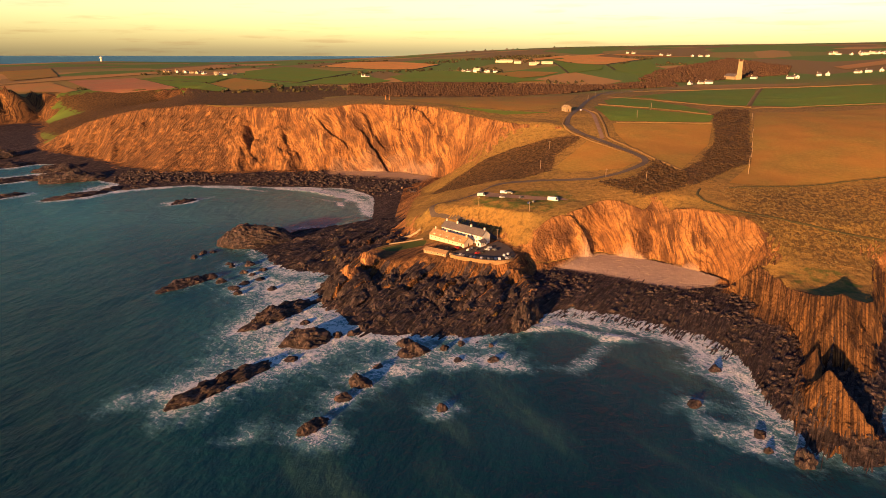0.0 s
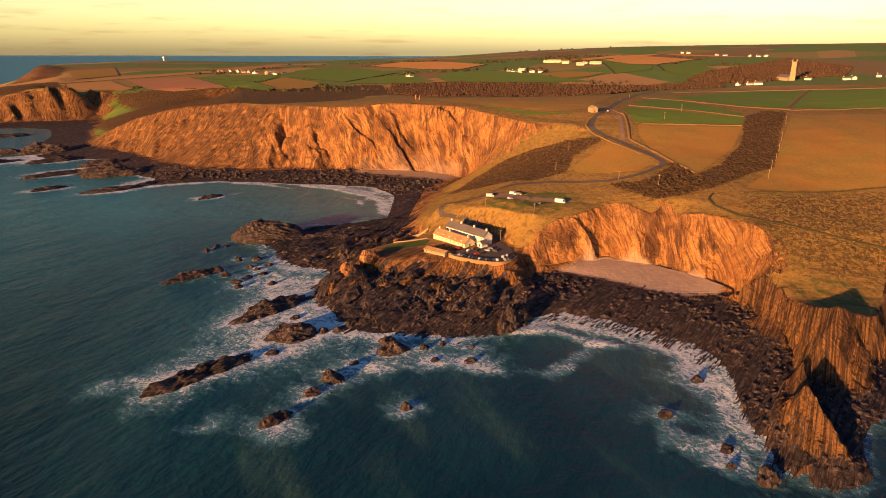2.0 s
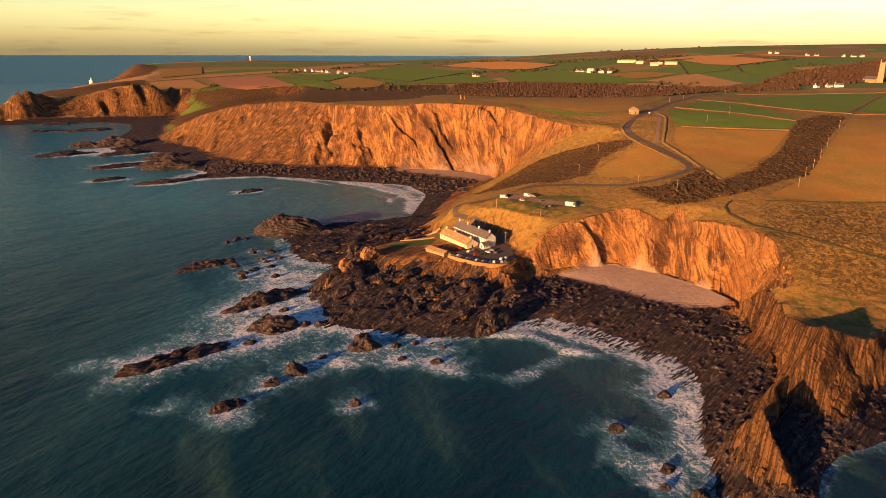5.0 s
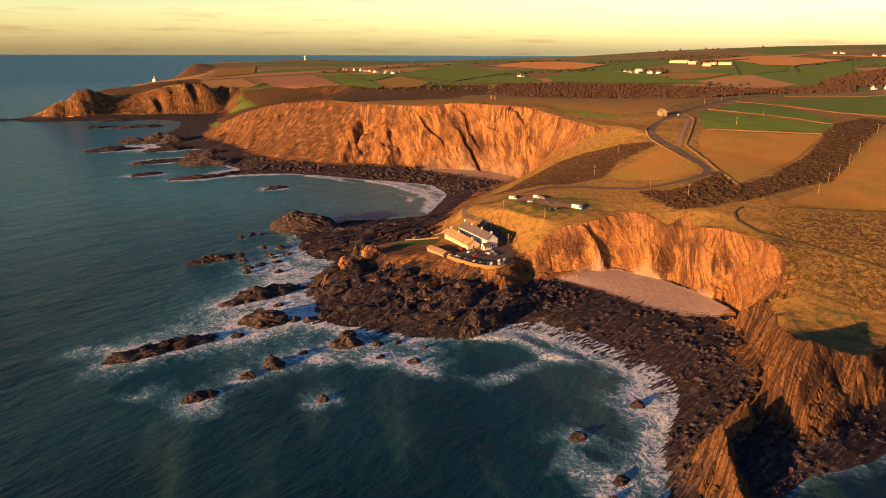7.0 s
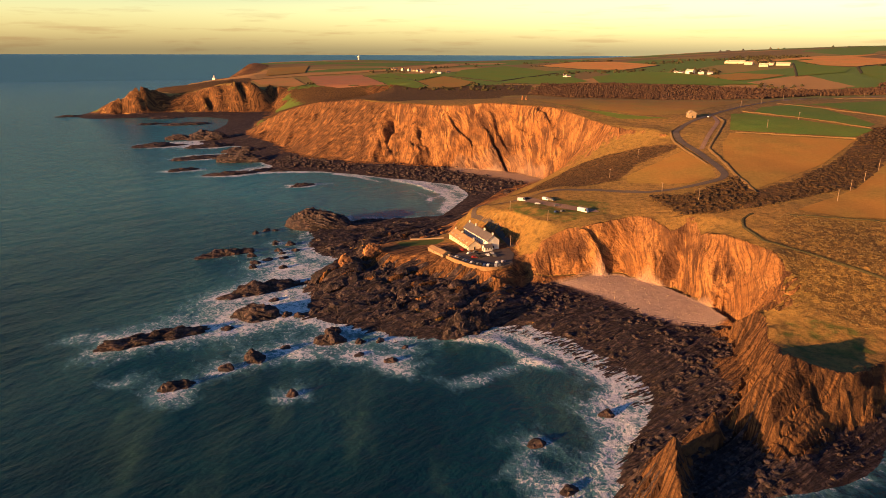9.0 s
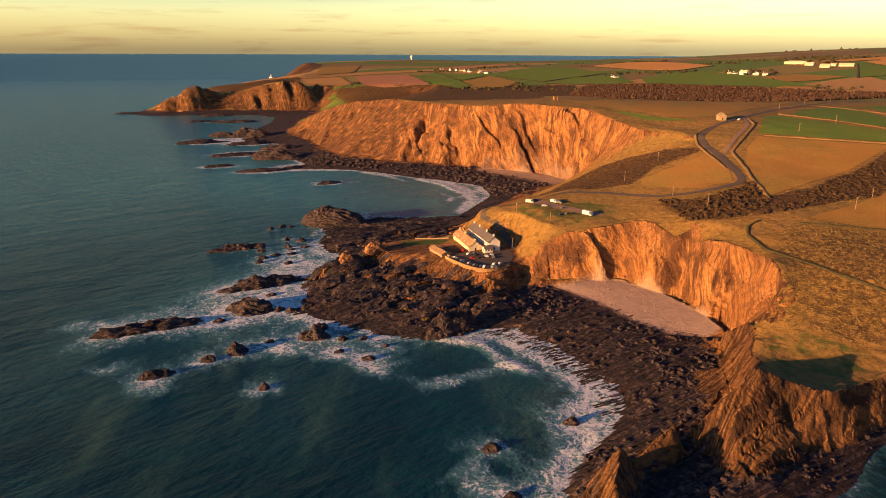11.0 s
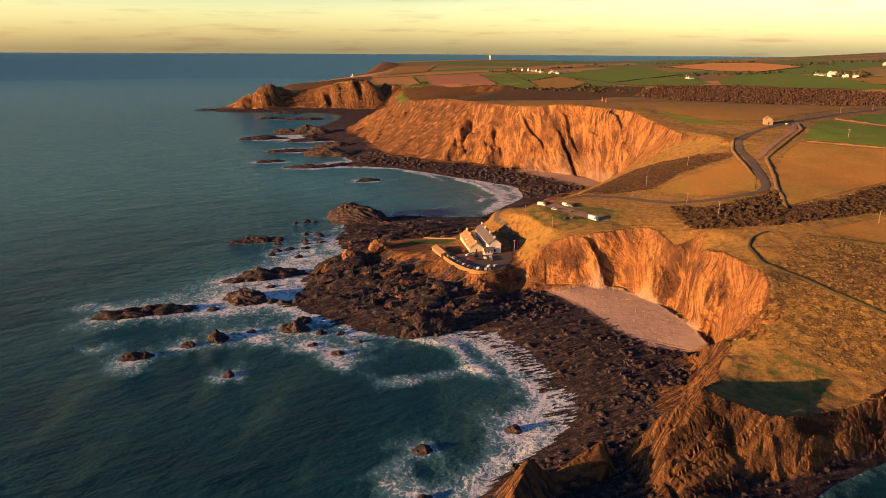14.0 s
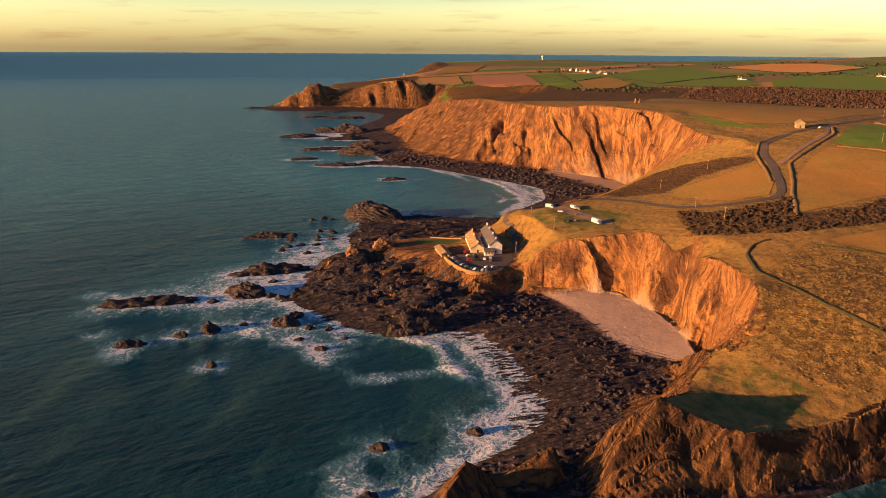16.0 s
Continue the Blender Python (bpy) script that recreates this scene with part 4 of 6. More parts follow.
# how far each patch of water lies from the nearest land
SEA_D = 3.0
qx, qy = np.arange(-720, 340, SEA_D), np.arange(150, 960, SEA_D)
QX, QY = np.meshgrid(qx, qy)
solid = inside(COAST, QX, QY)
for ix, iy, ln, wd, _, hd in ISLETS:
    c, s_ = math.cos(radians(hd)), math.sin(radians(hd))
    a, b = (QX - ix) * c + (QY - iy) * s_, -(QX - ix) * s_ + (QY - iy) * c
    solid |= (a / (ln / 2)) ** 2 + (b / (wd / 2)) ** 2 < 1
for ix, iy in SKERRIES:
    solid |= np.hypot(QX - ix, QY - iy) < 3.2
for ix, iy, r in FAR_SKERRIES:
    solid |= np.hypot(QX - ix, QY - iy) < r * 0.3
shore = np.where(solid, 0.0, 200.0)
for _ in range(60):
    p = np.pad(shore, 1, mode="edge")
    near = np.minimum.reduce([p[:-2, 1:-1], p[2:, 1:-1], p[1:-1, :-2], p[1:-1, 2:]]) + SEA_D
    diag = np.minimum.reduce([p[:-2, :-2], p[2:, 2:], p[2:, :-2], p[:-2, 2:]]) + SEA_D * 1.414
    shore = np.minimum(shore, np.minimum(near, diag))

sx, sy = axis(-4700, -260, 330, 4700, 3.0, 0.03), axis(-1500, 160, 780, 4900, 3.0, 0.03)
SX, SY = np.meshgrid(sx, sy)
reach = np.hypot(SX - 130, SY - 60)
SD = np.where((SX > -715) & (SX < 335) & (SY > 152) & (SY < 955), bilinear(shore, qx[0], qy[0], SEA_D, SX, SY), 150.0)


def line_mask(points, w):
    d = np.full_like(SX, 1e3)
    for (ax, ay), (bx, by) in zip(points, points[1:]):
        s = np.clip(((SX - ax) * (bx - ax) + (SY - ay) * (by - ay)) / ((bx - ax) ** 2 + (by - ay) ** 2), 0, 1)
        d = np.minimum(d, np.hypot(SX - ax - s * (bx - ax), SY - ay - s * (by - ay)))
    return np.exp(-(d / w) ** 2)


def zone(cx, cy, rx, ry, turn=0):
    c, s = math.cos(radians(turn)), math.sin(radians(turn))
    a, b = (SX - cx) * c + (SY - cy) * s, -(SX - cx) * s + (SY - cy) * c
    return np.exp(-((a / rx) ** 2 + (b / ry) ** 2))


exposed = np.clip(0.25 + 0.75 * zone(-75, 370, 90, 110) + 0.7 * zone(130, 300, 60, 70) + 0.35 * zone(-20, 300, 80, 30) + 0.4 * zone(-350, 730, 250, 60, 20) + 0.4 * zone(-700, 950, 250, 150, 40), 0, 1)
f_foam = 0.75 * np.exp(-SD / 5.0) * (0.35 + 0.65 * exposed) + 0.36 * np.exp(-SD / 24.0) * exposed
for wx, wy, rx, ry, tn in ((-128, 275, 40, 12, 45), (-108, 318, 30, 18, 50), (-112, 346, 22, 14, 50), (-70, 300, 30, 12, 40), (-60, 348, 36, 14, 50), (-100, 392, 30, 14, 50), (-80, 232, 20, 5, 20), (-45, 228, 12, 8, 30), (5, 300, 22, 8, 20), (-141, 262, 12, 7, 45)):
    f_foam += 0.33 * zone(wx, wy, rx, ry, tn)
f_foam += 0.12 * zone(-62, 345, 40, 60, 30) + 0.1 * zone(-95, 400, 50, 50) + 0.1 * zone(-90, 290, 60, 40, 50)
SURF = [(58, 356), (72, 362), (93, 355), (116, 342), (135, 328), (146, 312), (147, 292)]
BREAKER = [(48, 344), (69, 346), (88, 333), (103, 328)]
f_foam += 0.95 * line_mask(SURF, 11) + 0.75 * line_mask(BREAKER, 4.5) + 0.45 * line_mask([(67, 289), (74, 304), (83, 317), (92, 329)], 6)
f_foam += 0.5 * zone(138, 300, 12, 16, 30) + 0.5 * zone(143, 270, 8, 14) + 0.4 * zone(119, 236, 8, 4, 40)
f_foam += 0.75 * line_mask([(-188, 741), (-150, 722), (-112, 694)], 5) + 0.6 * line_mask([(-272, 744), (-235, 738), (-199, 722)], 6) + 0.5 * line_mask([(-106, 652), (-100, 683)], 5)
f_foam += 0.75 * line_mask([(-186, 739), (-155, 737), (-118, 713), (-85, 668), (-71, 612)], 7) + 0.45 * line_mask([(-140, 690), (-112, 668), (-98, 640)], 4)
f_foam += 0.45 * line_mask([(-270, 674), (-250, 692)], 7) + 0.5 * line_mask([(-402, 705), (-360, 722), (-320, 742)], 9) + 0.45 * zone(-385, 753, 30, 12, 40) + 0.45 * zone(-600, 890, 60, 25, 45) + 0.5 * zone(-540, 790, 50, 16, 45) + 0.5 * zone(-690, 880, 50, 16, 45) + 0.45 * zone(-470, 690, 40, 12, 45) + 0.5 * zone(-390, 690, 40, 14, 45)
f_foam += 0.4 * zone(-90, 715, 30, 40, 40) + 0.5 * line_mask([(-290, 660), (-262, 668)], 5)
for wx, wy, k in ((-47, 258, 9), (-52, 232, 10), (0, 254, 8), (-20, 290, 12), (-80, 240, 9), (132, 232, 14), (138, 252, 12), (110, 240, 10), (35, 300, 12), (-110, 250, 14), (-118, 268, 12)):
    f_foam += 0.42 * zone(wx, wy, k, k * 0.7, 50)
f_foam += 0.28 * line_mask([(20, 300), (50, 292), (74, 300)], 6)
f_foam += 0.5 * np.exp(-SD / 8.0) * smooth(630, 680, SY) + 0.3 * line_mask([(-186, 739), (-155, 737), (-118, 713), (-85, 668), (-71, 612)], 7) + 0.3 * line_mask([(-188, 741), (-150, 722), (-112, 694)], 5)
for wx, wy, k in FAR_SKERRIES:
    f_foam += 0.75 * zone(wx - 4, wy - 6, k * 0.85, k * 0.35, 50)
f_foam += 0.35 * zone(-88, 385, 26, 40, 40) + 0.3 * zone(-105, 430, 30, 30)
f_foam = np.minimum(f_foam, 0.92)
# far-sea haze by distance, put into the water colour
f_far_haze = 0.95 * smooth(1000, 3800, reach)
# painted sky sheen over the bay and with distance, plus paler water inshore
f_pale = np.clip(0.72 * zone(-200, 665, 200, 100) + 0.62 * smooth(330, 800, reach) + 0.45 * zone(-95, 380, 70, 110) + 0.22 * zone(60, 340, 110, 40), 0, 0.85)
f_silt = zone(60, 235, 170, 90) * 1.0 + zone(60, 300, 60, 40) * 0.3
f_shallow = 0.35 * zone(-92, 700, 34, 50, 30)
rise = smooth(3700, 4900, reach)
SZ = 121.0 * rise + np.where(reach < 1200, 0.16 * fbm(SX / 14, SY / 30, 91, 2), 0)
SZ += 0.7 * line_mask(BREAKER, 3) + 0.9 * line_mask([(-188, 741), (-150, 722), (-112, 694)], 3)
sea = sheet("sea", sx, sy, SZ, reach < 4900, WATER, (("foam", f_foam), ("silt", f_silt), ("pale", f_pale), ("far_haze", f_far_haze), ("shallow", f_shallow)))
tagged(sea, "teal evening sea with white surf", "sea", kind="structure")


# ---------------------------------------------------------------- helpers for things
def part(name, bm, material, parent=None, label="", flat=True):
    me = bpy.data.meshes.new(name)
    bm.to_mesh(me)
    bm.free()
    if not flat:
        me.polygons.foreach_set("use_smooth", np.ones(len(me.polygons), bool))
    for m in material if isinstance(material, (list, tuple)) else (material,):
        me.materials.append(m)
    ob = new(name, me)
    if parent is not None:
        ob.parent = parent
    if label:
        ob["label"] = label
    return ob


def empty(name, m):
    ob = new(name)
    ob.matrix_world = m
    return ob


def height(x, y):
    return float(ground(np.array([x]), np.array([y]))[0])


def drape(name, points, material, parent=None, lift=0.35, step=10.0, label=""):
    """A field laid over the ground within an outline."""
    poly = [tuple(map(float, p)) for p in points]
    x0, x1 = min(p[0] for p in poly), max(p[0] for p in poly)
    y0, y1 = min(p[1] for p in poly), max(p[1] for p in poly)
    nx, ny = max(3, int((x1 - x0) / step)), max(3, int((y1 - y0) / step))
    bm = bmesh.new()
    face = bm.faces.new([bm.verts.new((x, y, 0)) for x, y in poly])
    for k in range(1, nx):
        g = bm.verts[:] + bm.edges[:] + bm.faces[:]
        bmesh.ops.bisect_plane(bm, geom=g, plane_co=(x0 + (x1 - x0) * k / nx, 0, 0), plane_no=(1, 0, 0))
    for k in range(1, ny):
        g = bm.verts[:] + bm.edges[:] + bm.faces[:]
        bmesh.ops.bisect_plane(bm, geom=g, plane_co=(0, y0 + (y1 - y0) * k / ny, 0), plane_no=(0, 1, 0))
    bm.verts.ensure_lookup_table()
    co = np.array([v.co[:2] for v in bm.verts])
    z = surface(co[:, 0], co[:, 1]) + lift
    for v, h in zip(bm.verts, z):
        v.co.z = h
    bmesh.ops.recalc_face_normals(bm, faces=bm.faces)
    if sum(f.normal.z for f in bm.faces) < 0:
        bmesh.ops.reverse_faces(bm, faces=bm.faces)
    return part(name, bm, material, parent, label, flat=False)


def surface(x, y):
    """The height of the built ground, facets included."""
    def on(gx, gy, gz):
        i = np.clip(np.searchsorted(gx, x) - 1, 0, len(gx) - 2)
        j = np.clip(np.searchsorted(gy, y) - 1, 0, len(gy) - 2)
        u, v = np.clip((x - gx[i]) / (gx[i + 1] - gx[i]), 0, 1), np.clip((y - gy[j]) / (gy[j + 1] - gy[j]), 0, 1)
        return (gz[j, i] * (1 - u) + gz[j, i + 1] * u) * (1 - v) + (gz[j + 1, i] * (1 - u) + gz[j + 1, i + 1] * u) * v

    fine = (x > HOLE[0]) & (x < HOLE[2]) & (y > HOLE[1]) & (y < HOLE[3])
    return np.where(fine, on(fx, fy, FZ), on(xs, ys, GZ))


def resample(points, step):
    out = []
    for (ax, ay), (bx, by) in zip(points, points[1:]):
        n = max(1, int(math.hypot(bx - ax, by - ay) / step))
        out += [(ax + (bx - ax) * k / n, ay + (by - ay) * k / n) for k in range(n)]
    out.append(points[-1])
    p = np.array(out, float)
    for _ in range(3):
        p[1:-1] = (p[:-2] + 2 * p[1:-1] + p[2:]) / 4
    return p


def ribbon(name, points, width, material, profile, step=3.0, rough=0.0, seed=1, lift=0.0):
    """A road, bank or wall swept over the ground; profile: (across in half widths, height)."""
    p = resample(points, step)
    d = np.gradient(p, axis=0)
    d /= np.linalg.norm(d, axis=1)[:, None]
    nrm = np.stack([-d[:, 1], d[:, 0]], 1)
    bm = bmesh.new()
    rows = []
    rnd = random.Random(seed)
    across = np.array([a for a, _ in profile]) * width / 2
    px, py = p[:, :1] + nrm[:, :1] * across, p[:, 1:] + nrm[:, 1:] * across
    base = surface(px, py) + lift
    for bx, by, bz in zip(px, py, base):
        wob = 1 + rough * rnd.uniform(-1, 1)
        rows.append([bm.verts.new((x, y, z + h * wob + (rough * rnd.uniform(-0.3, 0.3) if h > 0 else 0))) for x, y, z, (_, h) in zip(bx, by, bz, profile)])
    for r1, r2 in zip(rows, rows[1:]):
        for k in range(len(profile) - 1):
            bm.faces.new((r1[k], r2[k], r2[k + 1], r1[k + 1]))
    bmesh.ops.recalc_face_normals(bm, faces=bm.faces)
    if sum(f.normal.z for f in bm.faces) < 0:
        bmesh.ops.reverse_faces(bm, faces=bm.faces)
    return part(name, bm, material, None, "", flat=False)


# ---------------------------------------------------------------- fields, roads, banks
FIELDS = [
    (PLOUGH, "ploughed pinkish brown field", [(-960, 1717), (-827, 1807), (-617, 1560), (-720, 1499), (-782, 1494)]),
    (STRAW, "dry tan field above the cliffs", [(-1042, 1571), (-979, 1675), (-818, 1499), (-826, 1460), (-933, 1468)]),
    (OLIVE, "rough olive pasture on the headland", [(-1374, 2092), (-1325, 2281), (-1060, 1857), (-1090, 1695)]),
    (STRAW, "pale strip of dry grass", [(-1059, 1593), (-1039, 1809), (-884, 2079), (-834, 1979)]),
    (GREEN, "lush green pasture", [(-803, 1770), (-765, 1879), (-598, 1675), (-487, 1527), (-493, 1472), (-609, 1559)]),
    (GREEN, "lush green pasture", [(-756, 1879), (-667, 1868), (-575, 1819), (-583, 1677)]),
    (OLIVE, "rough olive pasture", [(-570, 1648), (-560, 1804), (-414, 1649), (-398, 1523), (-470, 1486)]),
    (STRAW, "pale field of dry grass", [(-924, 2157), (-889, 2728), (-735, 2384), (-809, 2009)]),
    (GREEN, "lush green pasture", [(-603, 2057), (-546, 2338), (-264, 1932), (-360, 1671), (-535, 1805)]),
    (GREEN, "lush green pasture", [(-331, 1625), (-316, 1783), (-223, 1850), (-130, 1672), (-185, 1601)]),
    (STUBBLE, "bright orange stubble field", [(-422, 2297), (-359, 2619), (-219, 2545), (-13, 2209), (-92, 2009), (-197, 2055)]),
    (GREEN, "lush green pasture above the wood", [(-144, 1792), (-39, 1954), (70, 1874), (166, 1711), (244, 1576), (72, 1594), (-98, 1641)]),
    (OLIVE, "rough olive pasture by the farm", [(127, 1787), (206, 1842), (304, 1784), (251, 1700), (190, 1671)]),
    (GREEN, "lush green pasture", [(350, 2182), (462, 1970), (430, 1837), (325, 1754)]),
    (STUBBLE, "orange stubble field", [(368, 2301), (542, 2500), (652, 2218), (480, 2007), (409, 2063)]),
    (STUBBLE, "orange stubble field", [(267, 2340), (474, 2611), (492, 2487), (330, 2312)]),
    (GREEN, "lush green pasture", [(469, 1932), (651, 2165), (540, 1669), (476, 1593), (459, 1800)]),
    (GREEN, "lush green pasture below the church", [(268, 948), (422, 1101), (494, 1062), (376, 817), (322, 835)]),
    (GREEN, "green pasture on the hill", [(498, 1057), (651, 990), (760, 900), (600, 770), (515, 777), (377, 816)]),
    (GREEN, "narrow green paddock", [(212, 885), (260, 949), (304, 762), (292, 739), (202, 821)]),
    (GREEN, "narrow green paddock", [(179, 796), (195, 808), (297, 727), (277, 690), (178, 707)]),
    (OLIVE, "close-grazed golden pasture", [(178, 695), (275, 677), (247, 611), (194, 530), (174, 621), (173, 661)]),
    (OLIVE, "wide golden hillside pasture", [(351, 750), (495, 746), (470, 560), (344, 503), (242, 487), (219, 494), (258, 545)]),
    (OLIVE, "grazed spur above the beach", [(102, 585), (141, 643), (163, 607), (170, 565), (151, 548), (106, 564)]),
    (OLIVE, "rough golden field behind the cliffs", [(-70, 900), (20, 975), (110, 1030), (205, 1016), (172, 900), (138, 790), (94, 785), (-30, 872)]),
    (GREEN, "green clifftop strip of pasture", [(-35, 862), (94, 777), (124, 760), (70, 768), (0, 842)]),
    (STRAW, "dry tan field by the village", [(919, 1599), (1138, 1750), (1044, 1602), (895, 1501)]),
    (STUBBLE, "orange stubble field on the ridge", [(622, 2545), (678, 2601), (848, 2297), (739, 2376)]),
    (STUBBLE, "orange stubble field on the ridge", [(419, 2529), (650, 2662), (576, 2527), (417, 2335)]),
]
for material, label, outline in FIELDS:
    near = outline[0][1] < 1100
    f = drape("field", outline, material, None, 0.25 if near else 1.2, 5.0 if near else 22.0)
    tagged(f, label, "field", kind="structure")

FLAT = [(-1, 0), (0, 0.08), (1, 0)]
ROAD = [(308, 1229), (231, 1003), (184, 862), (159, 780), (138, 732), (130, 699), (138, 668), (153, 640), (169, 595), (176, 572), (175, 560), (164, 548),
        (147, 537), (124, 533), (83, 552), (52, 556), (34, 545), (20, 535)]
LANE = [(162, 776), (167, 740), (161, 691), (156, 644)]
HILL_ROAD = [(20, 535), (2, 538), (-10, 532), (-9, 520), (4, 506), (20, 491), (34, 474), (42, 462)]
FAR_ROAD = [(244, 1014), (333, 1182), (413, 1275), (503, 1345), (574, 1355)]
for nm, pts, w, m, lab in (("road", ROAD, 5.5, TARMAC, "narrow tarmac road down to the quay"), ("road", LANE, 4.0, TRACK, "gravel lane beside the old house"),
                           ("road", HILL_ROAD, 4.0, TARMAC, "steep tarmac road behind the hotel"), ("road", FAR_ROAD, 6.0, TRACK, "lane along the valley edge")):
    tagged(ribbon(nm, pts, w, m, FLAT, lift=0.3), lab, "road", kind="structure")
BANK_SHAPE = [(-1, -0.3), (-0.6, 0.8), (-0.2, 1.3), (0.25, 1.35), (0.65, 0.8), (1, -0.3)]
BANKS = [([(183, 700), (222, 694), (277, 683)], 3.0, BANK), ([(233, 952), (319, 829), (369, 799)], 3.5, BANK), ([(368, 805), (430, 925), (499, 1055)], 7.0, BANK),
         ([(366, 792), (453, 804), (560, 770)], 3.5, BANK), ([(319, 1132), (422, 1101), (502, 1076), (640, 1005)], 4.0, BANK), ([(191, 821), (244, 788), (297, 735)], 3.0, BANK),
         ([(214, 482), (263, 486), (311, 496), (420, 505)], 1.5, HEDGE), ([(165, 775), (173, 742), (168, 692), (162, 648), (176, 600), (183, 570), (190, 548), (196, 525)], 3.4, BANK),
         ([(133, 725), (126, 698), (133, 666), (149, 633), (163, 597)], 3.0, BANK),
         # hedge strip added to draw the dark path line across the slope
         ([(193, 483), (187, 474), (188, 458), (200, 438), (216, 432), (230, 424), (242, 421), (258, 416), (290, 412)], 2.2, HEDGE),
         ([(-803, 1775), (-598, 1680), (-487, 1530)], 7, HEDGE), ([(-540, 1800), (-360, 1668), (-264, 1930)], 8, HEDGE), ([(-331, 1622), (-185, 1598), (-98, 1638), (72, 1592)], 8, HEDGE),
         ([(-420, 2290), (-197, 2050), (-92, 2005), (-13, 2205)], 10, HEDGE), ([(325, 1752), (350, 2185)], 8, HEDGE), ([(459, 1800), (480, 2005), (652, 2216)], 9, HEDGE),
         ([(-616, 1556), (-827, 1810)], 6, HEDGE), ([(-830, 1975), (-1060, 1595)], 6, BANK)]
for k, (pts, w, m) in enumerate(BANKS):
    b = ribbon("field_bank", pts, w, m, [(a, h * min(1.4, 0.25 + w * 0.13)) for a, h in BANK_SHAPE], 2.5 if w < 6 else 12, 0.25, k)
    tagged(b, "turf-covered stone field bank" if m is BANK else "dark overgrown field hedge", "hedge bank", "field boundaries")

# ---------------------------------------------------------------- rocks and shore
def rock_bm(length, width, tall, seed, detail=4, slab=0.5, rough=1.0):
    """A weathered rock with bedding ribs along its length, its base at z = 0."""
    bm = bmesh.new()
    bmesh.ops.create_icosphere(bm, subdivisions=detail, radius=1.0)
    o = Vector((seed * 3.7, seed * 1.3, seed * 2.1))
    long = max(1.0, length / width)
    for v in bm.verts:
        p = v.co.copy()
        q = Vector((p.x * long * 0.8, p.y, p.z))
        n = noise.fractal(q * 1.1 + o, 0.8, 2.1, 5) * rough
        rib = 1.0 - 2.0 * abs(noise.noise(Vector((p.x * long * 0.5, p.y * 3.4 * max(1.0, width / 9), p.z * 1.2)) + o))
        chop = 1.0 - 2.0 * abs(noise.noise(Vector((p.x * long * 1.6, p.y * 2.2, p.z * 2.0)) - o))
        k = 1.0 + 0.34 * n + 0.10 * rib
        x, y, z = p.x * (1 + 0.2 * n), p.y * k, p.z * k
        z = math.copysign(abs(z) ** 1.25, z) * (1.0 + 0.22 * rough * rib + 0.22 * rough * chop) + slab * y * 0.45 * max(0.0, p.z)
        taper = 1.0 - 0.45 * max(0.0, x) * (0.5 + 0.5 * math.sin(seed))
        v.co = (x * length / 2, y * width / 2, max(-0.4, z * taper) * tall)
    return bm


def rock(name, x, y, length, width, tall, heading, seed, material, label, z=None, detail=4, slab=0.5, group="", category="rock", rough=1.0):
    ob = part(name, rock_bm(length, width, tall, seed, detail, slab, rough), material)
    ob.matrix_world = pose(x, y, (height(x, y) if z is None else z), 0, 0, heading)
    return tagged(ob, label, category, group)


for k, (ix, iy, ln, wd, ht, hd) in enumerate(ISLETS):
    rock("sea_rock", ix, iy, ln, wd, ht * 0.62, hd, 11 + k, REEF, "dark wet rib of rock ringed by surf", -0.6, 5 if ln > 40 else 4, 0.5, "rocks off the quay")
rnd = random.Random(5)
for k, (ix, iy) in enumerate(SKERRIES):
    ln = rnd.uniform(5, 9)
    rock("skerry", ix, iy, ln, ln * rnd.uniform(0.5, 0.8), rnd.uniform(1.3, 2.4), 54 + rnd.uniform(-25, 25), 40 + k, REEF, "small wave-washed brown rock", -0.5, 3, 0.4, "skerries off the quay")
for k, (ix, iy, r) in enumerate(FAR_SKERRIES):
    rock("reef_rock", ix, iy, r * 1.7, r * 0.45, 2.0 + r * 0.03, 50 + rnd.uniform(-12, 12), 80 + k, REEF, "low dark reef reaching out from the cliffs", -0.8, 4, 0.4, "reefs below the far cliffs")
rock("rock_head", -153, 517, 60, 34, 11.5, 15, 5, REEF, "rounded dark rock knoll at the reef end", 0.5, 5, 0.3, rough=0.45)
rock("tilted_slab", 50, 354, 36, 11, 8.5, 62, 31, REEF, "smooth tilted slab of brown rock", 0.0, 5, 1.1)
CRAGS = [(-50, 428, 17, 12, 5.5, 70, 10), (-60, 408, 13, 11, 6, 60, 5), (-32, 418, 18, 8, 6, 50, 6), (-10, 405, 22, 10, 6, 40, 4), (20, 396, 16, 12, 7, 60, 5), (-45, 395, 24, 9, 6, 52, 3),
         (-20, 385, 26, 9, 5, 50, 2), (8, 380, 20, 11, 6, 55, 2), (-62, 380, 26, 8, 5, 55, 1), (-30, 355, 30, 8, 5, 54, 1), (-45, 340, 24, 9, 5, 54, 0), (0, 350, 26, 8, 4.5, 54, 1), (25, 350, 22, 7, 4, 54, 1),
         (-100, 455, 26, 10, 4, 30, 1), (-120, 480, 30, 9, 4, 45, 1), (-85, 480, 26, 9, 4, 40, 2), (-110, 520, 36, 10, 4, 30, 2), (-80, 545, 34, 9, 4, 20, 2), (45, 385, 14, 9, 6, 60, 3),
         (-75, 420, 22, 9, 5, 55, 1), (-70, 448, 20, 8, 4, 50, 2)]
